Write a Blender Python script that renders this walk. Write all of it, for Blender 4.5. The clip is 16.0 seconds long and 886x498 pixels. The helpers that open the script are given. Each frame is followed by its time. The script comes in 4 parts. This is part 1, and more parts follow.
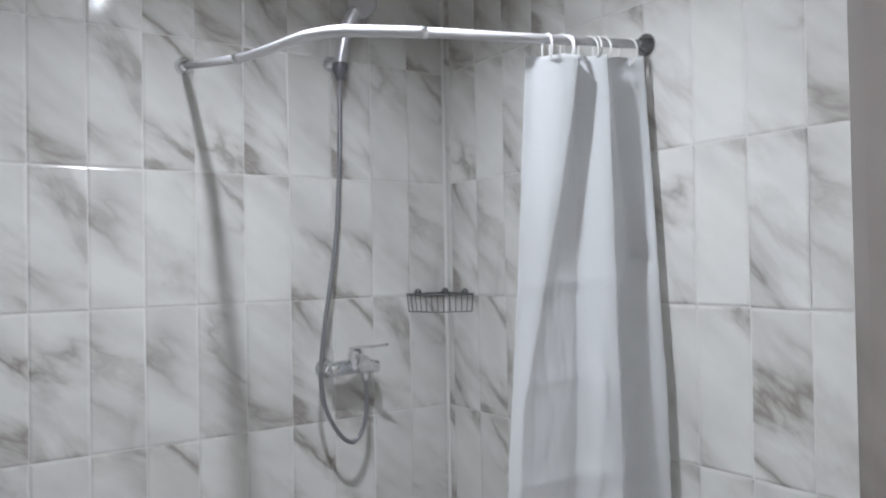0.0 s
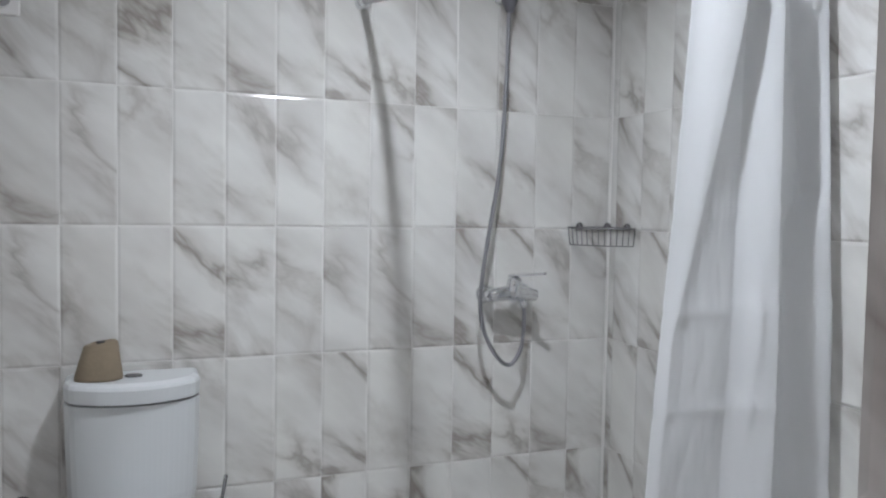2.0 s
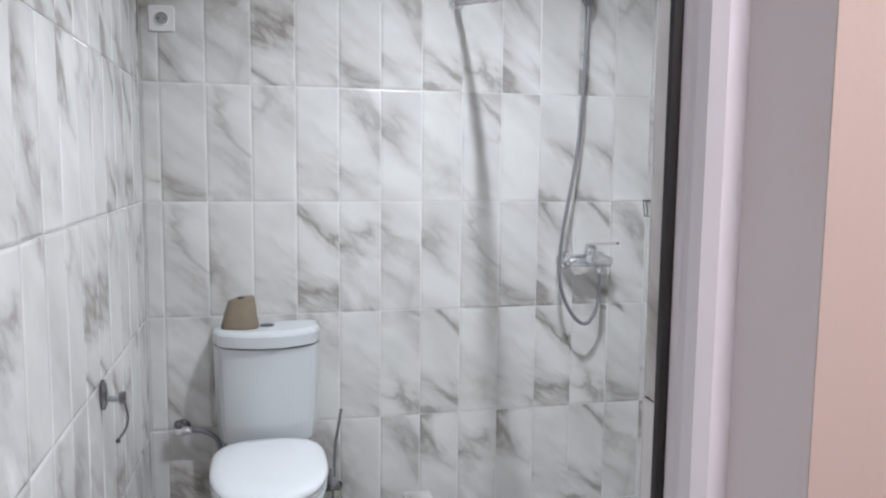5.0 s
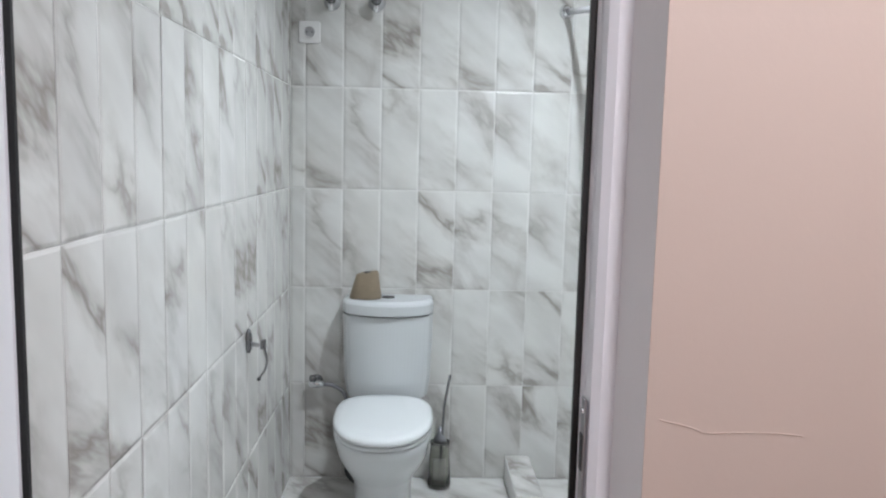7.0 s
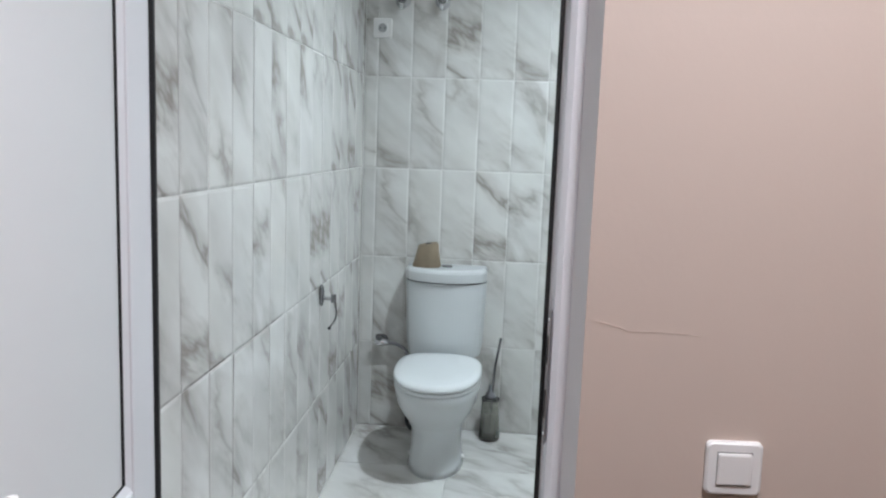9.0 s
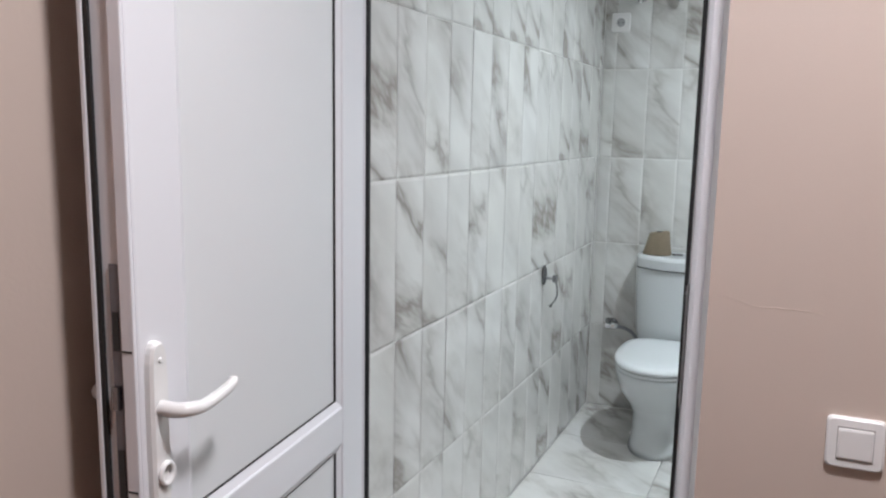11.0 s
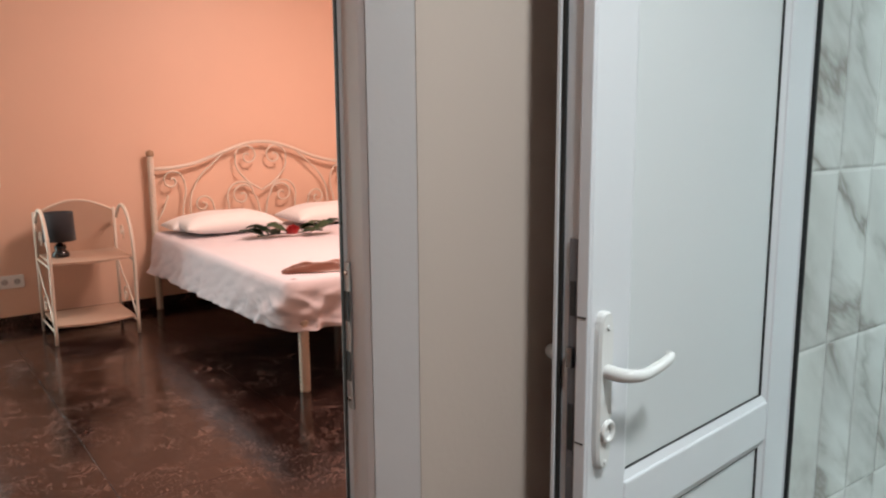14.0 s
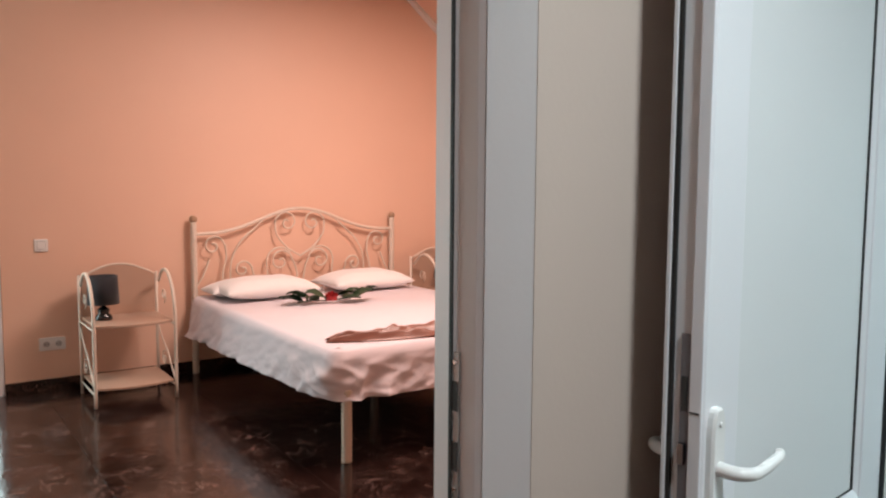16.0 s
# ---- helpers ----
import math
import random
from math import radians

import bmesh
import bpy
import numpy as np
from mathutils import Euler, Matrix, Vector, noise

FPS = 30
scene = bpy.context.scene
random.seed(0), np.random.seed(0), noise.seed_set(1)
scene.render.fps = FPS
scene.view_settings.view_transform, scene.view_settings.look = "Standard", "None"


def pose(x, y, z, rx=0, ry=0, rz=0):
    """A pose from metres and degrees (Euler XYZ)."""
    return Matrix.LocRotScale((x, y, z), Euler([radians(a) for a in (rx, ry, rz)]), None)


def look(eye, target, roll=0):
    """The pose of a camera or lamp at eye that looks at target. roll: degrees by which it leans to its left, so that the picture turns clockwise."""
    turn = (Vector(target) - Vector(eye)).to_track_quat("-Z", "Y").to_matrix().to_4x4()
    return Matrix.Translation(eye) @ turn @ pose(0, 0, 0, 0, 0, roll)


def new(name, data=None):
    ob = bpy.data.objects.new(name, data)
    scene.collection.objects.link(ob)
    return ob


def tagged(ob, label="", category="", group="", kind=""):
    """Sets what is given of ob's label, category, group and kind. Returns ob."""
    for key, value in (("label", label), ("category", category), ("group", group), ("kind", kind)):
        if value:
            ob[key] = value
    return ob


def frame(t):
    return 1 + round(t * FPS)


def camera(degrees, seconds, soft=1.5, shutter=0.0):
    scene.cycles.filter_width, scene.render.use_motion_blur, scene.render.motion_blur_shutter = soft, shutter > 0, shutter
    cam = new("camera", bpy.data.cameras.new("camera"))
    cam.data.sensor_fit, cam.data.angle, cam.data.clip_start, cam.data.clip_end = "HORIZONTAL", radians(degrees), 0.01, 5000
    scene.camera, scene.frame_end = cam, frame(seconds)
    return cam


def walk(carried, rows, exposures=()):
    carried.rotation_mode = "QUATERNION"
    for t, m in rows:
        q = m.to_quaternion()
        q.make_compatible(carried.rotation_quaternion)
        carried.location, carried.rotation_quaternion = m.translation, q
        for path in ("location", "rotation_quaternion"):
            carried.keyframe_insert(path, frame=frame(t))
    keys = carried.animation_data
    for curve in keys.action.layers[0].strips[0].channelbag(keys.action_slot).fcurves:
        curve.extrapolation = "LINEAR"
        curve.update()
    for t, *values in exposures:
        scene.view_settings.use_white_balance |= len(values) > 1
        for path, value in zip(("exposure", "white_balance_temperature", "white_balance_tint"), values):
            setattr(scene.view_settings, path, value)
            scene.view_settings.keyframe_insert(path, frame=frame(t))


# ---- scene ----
cam = camera(59.4, 16.0, 2.2)
EXPOSURES = [(0.0, -0.45, 6500, 11), (1.5, -0.43, 6500, 11), (3.2, -0.33, 6500, 11), (5.3, 0.0, 6430, 12), (6.5, -0.06, 6450, 10), (7.5, -0.14, 6300, 3), (8.2, -0.18, 6150, 1), (10.3, -0.18, 6400, 5), (12.0, -0.26, 6350, 0), (13.5, -0.35, 6200, -9), (16.0, -0.36, 5900, -13)]
PATH = [
    (0, (0.382, -2.328, 1.323), (1.518, -0.682, 1.352), -1.0),
    (0.5, (0.366, -2.352, 1.278), (1.404, -0.643, 1.306), -0.8),
    (1, (0.375, -2.384, 1.274), (1.294, -0.608, 1.254), -0.3),
    (1.5, (0.385, -2.401, 1.269), (1.204, -0.577, 1.208), 0.2),
    (2, (0.396, -2.417, 1.262), (1.13, -0.559, 1.16), 1.0),
    (2.5, (0.417, -2.444, 1.272), (1.059, -0.556, 1.13), 1.5),
    (3, (0.409, -2.486, 1.255), (0.995, -0.58, 1.1), 1.6),
    (3.2, (0.424, -2.515, 1.263), (0.964, -0.596, 1.098), 1.6),
    (5.3, (0.369, -2.816, 1.337), (0.803, -0.876, 1.12), 0.6),
    (5.5, (0.371, -2.838, 1.335), (0.774, -0.891, 1.121), 0.7),
    (6, (0.418, -2.949, 1.338), (0.6681, -0.975, 1.142), 0.9),
    (6.5, (0.472, -3.056, 1.333), (0.5913, -1.071, 1.121), 1.1),
    (7, (0.495, -3.122, 1.339), (0.5626, -1.138, 1.102), 1.4),
    (7.5, (0.502, -3.212, 1.312), (0.5825, -1.23, 1.06), 1.5),
    (8, (0.509, -3.317, 1.308), (0.6125, -1.339, 1.033), 1.6),
    (8.2, (0.52, -3.354, 1.315), (0.5945, -1.375, 1.04), 1.8),
    (10.3, (0.799, -3.581, 1.322), (0.24, -1.679, 1.058), 1.3),
    (10.5, (0.823, -3.597, 1.326), (0.2, -1.718, 1.044), 1.2),
    (11, (0.862, -3.635, 1.326), (0.038, -1.84, 1.015), 1.1),
    (11.5, (0.868, -3.657, 1.319), (-0.148, -1.964, 1.001), 0.5),
    (12, (0.87, -3.69, 1.314), (-0.32, -2.12, 0.967), 0.1),
    (12.5, (0.865, -3.7, 1.309), (-0.485, -2.277, 0.92), 0.1),
    (13, (0.867, -3.713, 1.315), (-0.565, -2.366, 0.947), -0.0),
    (13.5, (0.864, -3.719, 1.318), (-0.658, -2.47, 0.966), -0.4),
    (14, (0.853, -3.73, 1.317), (-0.736, -2.56, 0.986), -0.4),
    (14.5, (0.829, -3.753, 1.327), (-0.791, -2.619, 1.026), -0.2),
    (15, (0.802, -3.781, 1.338), (-0.821, -2.642, 1.077), -0.1),
    (15.5, (0.781, -3.815, 1.346), (-0.846, -2.678, 1.099), 0.3),
    (16, (0.784, -3.843, 1.359), (-0.849, -2.7, 1.189), 0.4),
]
walk(cam, [(t, look(eye, target, roll)) for t, eye, target, roll in PATH], EXPOSURES)


# ---- world, lights, exposure ----
world = bpy.data.worlds.new("world")
scene.world = world
world.use_nodes = True
sky = world.node_tree.nodes.new("ShaderNodeTexSky")
sky.sky_type, sky.sun_disc = "NISHITA", False
sky.sun_elevation, sky.sun_rotation = radians(35), radians(200)
world.node_tree.links.new(sky.outputs[0], world.node_tree.nodes["Background"].inputs[0])
world.node_tree.nodes["Background"].inputs[1].default_value = 0.1

sun = new("sun", bpy.data.lights.new("sun", "SUN"))
sun.data.energy, sun.data.angle, sun.data.color = 2.0, radians(0.5), (1, 0.95, 0.88)
sun.matrix_world = look((0, 0, 0), (-0.28, 0.77, -0.57))


def lamp(name, place, watts, size, colour, shape="DISK", target=None):
    light = new(name, bpy.data.lights.new(name, "AREA"))
    light.data.shape, light.data.size, light.data.energy, light.data.color = shape, size, watts, colour
    light.matrix_world = look(place, target or (place[0], place[1] + 0.001, 0))
    return light


BATH_LAMP = (1.015, -1.06, 2.52)
HALL_LAMP = (0.98, -3.13, 2.52)
BED_LAMP = (-2.6, -1.3, 2.88)
bath = lamp("bath_light", (BATH_LAMP[0], BATH_LAMP[1], 2.45), 31, 0.06, (0.865, 0.925, 1.01))
hall = lamp("hall_light", (HALL_LAMP[0], HALL_LAMP[1], 2.45), 30, 0.2, (1.0, 0.93, 1.0))
lamp("bedroom_light", (BED_LAMP[0], BED_LAMP[1], 2.8), 134, 0.9, (1.0, 0.61, 0.55))
bath.data.spread, hall.data.spread = radians(150), radians(150)
win = lamp("window_light", (-4.66, -4.11, 1.2), 68, 1.42, (0.9, 0.95, 1.0), "RECTANGLE", (0, -4.11, 1.2))
win.data.size_y = 2.1


# ---- materials ----
def mat(name, colour=(0.8, 0.8, 0.8), rough=0.5, metal=0.0, build=None):
    m = bpy.data.materials.new(name)
    m.use_nodes = True
    n = m.node_tree.nodes
    b = n["Principled BSDF"]
    b.inputs["Base Color"].default_value = (*colour, 1)
    b.inputs["Roughness"].default_value = rough
    b.inputs["Metallic"].default_value = metal
    if build:
        build(Nodes(m), b)
    return m


class Nodes:
    """Small shorthand for wiring shader nodes."""

    def __init__(self, m):
        self.t = m.node_tree

    def add(self, kind, **values):
        node = self.t.nodes.new(kind)
        for k, v in values.items():
            if k in node.inputs:
                node.inputs[k].default_value = v
        return node

    def link(self, a, b):
        self.t.links.new(a, b)

    def noise(self, coord, scale, detail=4.0, rough=0.5, distort=0.0):
        node = self.add("ShaderNodeTexNoise")
        node.inputs["Scale"].default_value = scale
        node.inputs["Detail"].default_value = detail
        node.inputs["Roughness"].default_value = rough
        node.inputs["Distortion"].default_value = distort
        if coord is not None:
            self.link(coord, node.inputs["Vector"])
        return node.outputs["Fac"]

    def ramp(self, fac, *stops):
        node = self.add("ShaderNodeValToRGB")
        e = node.color_ramp.elements
        while len(e) < len(stops):
            e.new(0.5)
        for el, (p, c) in zip(e, stops):
            el.position = p
            el.color = (*c, 1) if len(c) == 3 else c
        self.link(fac, node.inputs[0])
        return node.outputs[0]

    def math(self, op, a, b=0.0, c=0.0):
        node = self.add("ShaderNodeMath")
        node.operation = op
        for i, v in enumerate((a, b, c)):
            if hasattr(v, "is_linked"):
                self.link(v, node.inputs[i])
            else:
                node.inputs[i].default_value = v
        return node.outputs[0]

    def mix(self, fac, a, b, mode="MIX"):
        node = self.add("ShaderNodeMix")
        node.data_type, node.blend_type = "RGBA", mode
        for i, v in ((0, fac), (6, a), (7, b)):
            if hasattr(v, "is_linked"):
                self.link(v, node.inputs[i])
            else:
                node.inputs[i].default_value = v if i == 0 else (*v, 1)
        return node.outputs[2]

    def coord(self, which="Object"):
        return self.add("ShaderNodeTexCoord").outputs[which]

    def mapping(self, vec, loc=(0, 0, 0), rot=(0, 0, 0), scale=(1, 1, 1)):
        node = self.add("ShaderNodeMapping", Location=loc, Rotation=rot, Scale=scale)
        self.link(vec, node.inputs["Vector"])
        return node.outputs[0]

    def bump(self, bsdf, height, strength=0.2, distance=0.01):
        node = self.add("ShaderNodeBump", Strength=strength, Distance=distance)
        self.link(height, node.inputs["Height"])
        self.link(node.outputs[0], bsdf.inputs["Normal"])


def random_shift(n, coord, island=False):
    """Each piece looks up another stretch of the pattern, out of a handful of prints."""
    rnd = n.add("ShaderNodeObjectInfo").outputs["Random"] if not island else n.add("ShaderNodeNewGeometry").outputs["Random Per Island"]
    step = n.math("FLOOR", n.math("MULTIPLY", rnd, 23.0))
    comb = n.add("ShaderNodeCombineXYZ")
    n.link(n.math("MULTIPLY", step, 1.73), comb.inputs[0])
    n.link(n.math("MULTIPLY", step, 2.31), comb.inputs[1])
    n.link(n.math("MULTIPLY", step, 0.97), comb.inputs[2])
    add = n.add("ShaderNodeVectorMath")
    n.link(coord, add.inputs[0])
    n.link(comb.outputs[0], add.inputs[1])
    return add.outputs[0], rnd


def marble(vein=(0.25, 0.22, 0.195), base=(0.715, 0.712, 0.705), axis="XZ", gain=1.0):
    def build(n, b):
        vec, rnd = random_shift(n, n.coord())
        # veins run down to the right across the upright piece
        turned = n.mapping(vec, rot=(0, radians(-42), 0) if axis == "XZ" else (0, 0, radians(38)))
        stretched = n.mapping(turned, scale=(0.42, 1, 1) if axis == "XZ" else (0.42, 1, 1))
        warp = n.noise(stretched, 4.6, 5.0, 0.55, 0.35)
        ridge = n.math("ABSOLUTE", n.math("SUBTRACT", warp, 0.5))
        fine = n.ramp(ridge, (0.0, (1, 1, 1)), (0.045, (0.35, 0.35, 0.35)), (0.11, (0, 0, 0)))
        cover = n.ramp(n.noise(stretched, 4.2, 2.0), (0.42, (0, 0, 0)), (0.62, (1, 1, 1)))
        veins = n.math("MULTIPLY", fine, cover)
        cloud = n.ramp(n.noise(stretched, 7.0, 3.0, 0.5), (0.40, (0, 0, 0)), (0.75, (1, 1, 1)))
        tint = n.mix(n.noise(vec, 3.0, 2.0), base, (base[0] * 0.97, base[1] * 0.965, base[2] * 0.92))
        c = n.mix(n.math("MULTIPLY", cloud, 0.54 * gain), tint, (0.44, 0.425, 0.41))
        c = n.mix(n.math("MULTIPLY", veins, 0.88 * gain), c, vein)
        n.link(c, b.inputs["Base Color"])
        n.bump(b, n.noise(vec, 9.0, 2.0), 0.12, 0.01)
    return build


def painted(colour, vary=0.05, scale=3.0, bump=0.08):
    def build(n, b):
        co = n.coord()
        dark = tuple(c * (1 - vary) for c in colour)
        c = n.mix(n.noise(co, scale, 5.0), colour, dark)
        n.link(c, b.inputs["Base Color"])
        n.bump(b, n.noise(co, 90.0, 4.0), bump, 0.004)
    return build


def dark_marble(n, b):
    vec, rnd = random_shift(n, n.coord())
    w = n.noise(vec, 10.0, 7.0, 0.65, 1.2)
    ridge = n.math("ABSOLUTE", n.math("SUBTRACT", w, 0.5))
    vein = n.ramp(ridge, (0.0, (1, 1, 1)), (0.012, (0.3, 0.3, 0.3)), (0.04, (0, 0, 0)))
    vein = n.math("MULTIPLY", vein, n.ramp(n.noise(vec, 7.0, 3.0), (0.46, (0, 0, 0)), (0.68, (0.8, 0.8, 0.8))))
    fleck = n.ramp(n.noise(n.mapping(vec, rot=(0, 0, 0.6), scale=(1, 2.2, 1)), 56.0, 5.0, 0.7), (0.55, (0, 0, 0)), (0.66, (0.6, 0.6, 0.6)))
    vein = n.math("MAXIMUM", vein, n.math("MULTIPLY", fleck, n.ramp(n.noise(vec, 5.0, 3.0), (0.38, (0, 0, 0)), (0.58, (1, 1, 1)))))
    c = n.mix(n.noise(vec, 4.0, 6.0, 0.6), (0.005, 0.0025, 0.002), (0.022, 0.009, 0.007))
    c = n.mix(vein, c, (0.27, 0.17, 0.145))
    n.link(c, b.inputs["Base Color"])
    wear = n.ramp(n.noise(vec, 8.0, 6.0, 0.7, 0.8), (0.42, (0.07, 0.07, 0.07)), (0.66, (0.24, 0.24, 0.24)))
    n.link(wear, b.inputs["Roughness"])
    b.inputs["Specular IOR Level"].default_value = 0.42
    n.bump(b, n.noise(vec, 14.0, 6.0, 0.65), 0.30, 0.004)


def cloth(colour, vary=0.06, weave=500.0, strength=0.1):
    def build(n, b):
        co = n.coord()
        dark = tuple(c * (1 - vary) for c in colour)
        n.link(n.mix(n.noise(co, 6.0, 4.0), colour, dark), b.inputs["Base Color"])
        n.bump(b, n.noise(co, weave, 2.0), strength, 0.002)
        b.inputs["Sheen Weight"].default_value = 0.2
    return build


M = {}
M["marble"] = mat("glazed_marble_tile", rough=0.12, build=marble())
M["marble_floor"] = mat("marble_floor_tile", rough=0.16, build=marble(axis="XY", gain=0.9))
M["grout"] = mat("pale_grout", rough=0.8, build=painted((0.78, 0.77, 0.75), 0.08, 20))
M["hall"] = mat("beige_wall_paint", rough=0.55, build=painted((0.56, 0.465, 0.405), 0.05))
M["peach"] = mat("peach_wall_paint", rough=0.5, build=painted((0.76, 0.51, 0.385), 0.05))
M["ceiling"] = mat("white_ceiling_paint", rough=0.7, build=painted((0.78, 0.77, 0.75), 0.04))
M["pvc"] = mat("white_plastic_profile", rough=0.28, build=painted((0.76, 0.76, 0.79), 0.02, 2.0, 0.01))
M["panel"] = mat("white_plastic_panel", rough=0.35, build=painted((0.72, 0.73, 0.74), 0.02, 2.0, 0.02))
M["rubber"] = mat("black_rubber", (0.012, 0.012, 0.012), 0.6)
M["steel"] = mat("brushed_steel", (0.45, 0.45, 0.46), 0.42, 0.8)
M["chrome"] = mat("chrome", (0.78, 0.79, 0.81), 0.1, 1.0)
M["satin"] = mat("satin_chrome", (0.62, 0.62, 0.65), 0.33, 0.7)
M["dark_chrome"] = mat("tarnished_chrome", (0.25, 0.25, 0.26), 0.25, 1.0)
M["hose"] = mat("ribbed_metal_hose", (0.30, 0.30, 0.32), 0.38, 0.85)
M["white_metal"] = mat("white_lacquered_metal", rough=0.22, build=painted((0.60, 0.60, 0.62), 0.03))
M["ceramic"] = mat("white_ceramic", rough=0.1, build=painted((0.62, 0.64, 0.65), 0.02, 4.0, 0.0))
M["seat"] = mat("white_seat_plastic", rough=0.22, build=painted((0.72, 0.74, 0.75), 0.02, 4.0, 0.0))
M["plastic"] = mat("white_plastic", rough=0.3, build=painted((0.78, 0.77, 0.76), 0.03, 5.0, 0.0))
M["hole"] = mat("dark_recess", (0.03, 0.03, 0.03), 0.6)
# grey colour for the soft shade in the gap round a rocker
M["gap"] = mat("grey_gap_shade", (0.30, 0.29, 0.28), 0.6)
M["card"] = mat("grey_brown_cardboard", rough=0.9, build=painted((0.27, 0.215, 0.15), 0.3, 20, 0.3))


def thin_cloth(n, b):
    """White cloth that lets a part of the light through."""
    cloth((0.90, 0.91, 0.92), 0.02, 900.0, 0.03)(n, b)
    t = n.add("ShaderNodeBsdfTranslucent", Color=(0.85, 0.87, 0.9, 1))
    mixer_ = n.add("ShaderNodeMixShader", Fac=0.36)
    n.link(b.outputs[0], mixer_.inputs[1])
    n.link(t.outputs[0], mixer_.inputs[2])
    n.link(mixer_.outputs[0], n.t.nodes["Material Output"].inputs["Surface"])


M["curtain"] = mat("white_polyester", rough=0.36, build=thin_cloth)
M["dark_floor"] = mat("dark_brown_marble", rough=0.12, build=dark_marble)
M["dark_grout"] = mat("dark_grout", (0.02, 0.016, 0.014), 0.8)
M["cream_metal"] = mat("cream_enamelled_iron", rough=0.35, build=painted((0.70, 0.60, 0.51), 0.06, 12))
M["knob"] = mat("antique_gold_patina", rough=0.45, build=painted((0.38, 0.25, 0.16), 0.2, 30))
M["sheet"] = mat("white_bed_sheet", rough=0.75, build=cloth((0.68, 0.61, 0.65), 0.04, 700.0, 0.08))
M["pillow"] = mat("white_pillow_cotton", rough=0.8, build=cloth((0.82, 0.79, 0.79), 0.03, 700.0, 0.08))
M["throw"] = mat("brown_satin", rough=0.42, build=cloth((0.22, 0.08, 0.05), 0.35, 500.0, 0.1))
M["shade"] = mat("black_fabric_shade", rough=0.85, build=cloth((0.016, 0.015, 0.02), 0.1))
M["black_gloss"] = mat("black_glazed_ceramic", (0.012, 0.012, 0.014), 0.15)
M["leaf"] = mat("dark_green_leaf", rough=0.5, build=painted((0.035, 0.07, 0.03), 0.4, 30))
M["red"] = mat("red_petal", rough=0.55, build=painted((0.42, 0.015, 0.02), 0.3, 60))
M["rattan"] = mat("cream_painted_board", rough=0.5, build=painted((0.46, 0.31, 0.23), 0.06, 12))
M["base"] = mat("bed_base_fabric", rough=0.9, build=cloth((0.12, 0.12, 0.14), 0.1))
M["zinc"] = mat("grey_zinc_lock", (0.17, 0.17, 0.19), 0.4, 0.5)
M["reveal"] = mat("white_reveal_paint", rough=0.5, build=painted((0.74, 0.71, 0.71), 0.04))
M["glow"] = mat("lit_diffuser", (0.9, 0.9, 0.9), 0.5)
M["glow"].node_tree.nodes["Principled BSDF"].inputs["Emission Color"].default_value = (1, 0.98, 0.95, 1)
M["glow"].node_tree.nodes["Principled BSDF"].inputs["Emission Strength"].default_value = 6
M["glass"] = mat("window_glass", (1, 1, 1), 0.02)
M["glass"].node_tree.nodes["Principled BSDF"].inputs["Transmission Weight"].default_value = 1


# ---- mesh helpers ----
def mesh_of(bm, material, smooth=False):
    me = bpy.data.meshes.new("mesh")
    bmesh.ops.recalc_face_normals(bm, faces=bm.faces)
    if smooth:
        for f in bm.faces:
            f.smooth = True
    bm.to_mesh(me)
    bm.free()
    me.materials.append(material)
    return me


def soft(ob, width=0.003, segments=2):
    mod = ob.modifiers.new("bevel", "BEVEL")
    mod.width, mod.segments, mod.limit_method, mod.angle_limit = width, segments, "ANGLE", radians(35)
    return ob


def thing(name, place, label, category, group="", turn=0.0):
    e = new(name)
    e.empty_display_size = 0.1
    e.location = place
    e.rotation_euler[2] = radians(turn)
    return tagged(e, label, category, group)


def part(name, bm, material, parent=None, label="", smooth=False, bevel=0.0):
    ob = new(name, mesh_of(bm, material, smooth))
    if parent is not None:
        ob.parent = parent
    if label:
        tagged(ob, label)
    if bevel:
        soft(ob, bevel)
    return ob


def box(lo, hi, bm=None):
    bm = bm or bmesh.new()
    v = [bm.verts.new((x, y, z)) for x in (lo[0], hi[0]) for y in (lo[1], hi[1]) for z in (lo[2], hi[2])]
    for f in ((0, 1, 3, 2), (4, 6, 7, 5), (0, 4, 5, 1), (2, 3, 7, 6), (0, 2, 6, 4), (1, 5, 7, 3)):
        bm.faces.new([v[i] for i in f])
    return bm


def structure(name, lo, hi, material, bevel=0.0):
    ob = new(name, mesh_of(box(lo, hi), material))
    if bevel:
        soft(ob, bevel)
    return tagged(ob, kind="structure")


def smooth_path(points, steps=8, closed=False):
    """Catmull-Rom through the points."""
    p = [Vector(q) for q in points]
    n = len(p)
    out = []
    last = n if closed else n - 1
    for i in range(last):
        a = p[(i - 1) % n] if closed or i > 0 else p[0] * 2 - p[1]
        b, c = p[i], p[(i + 1) % n]
        d = p[(i + 2) % n] if closed or i + 2 < n else p[-1] * 2 - p[-2]
        for k in range(steps):
            t = k / steps
            out.append(0.5 * (2 * b + (c - a) * t + (2 * a - 5 * b + 4 * c - d) * t * t + (3 * b - a - 3 * c + d) * t ** 3))
    if not closed:
        out.append(p[-1])
    return out


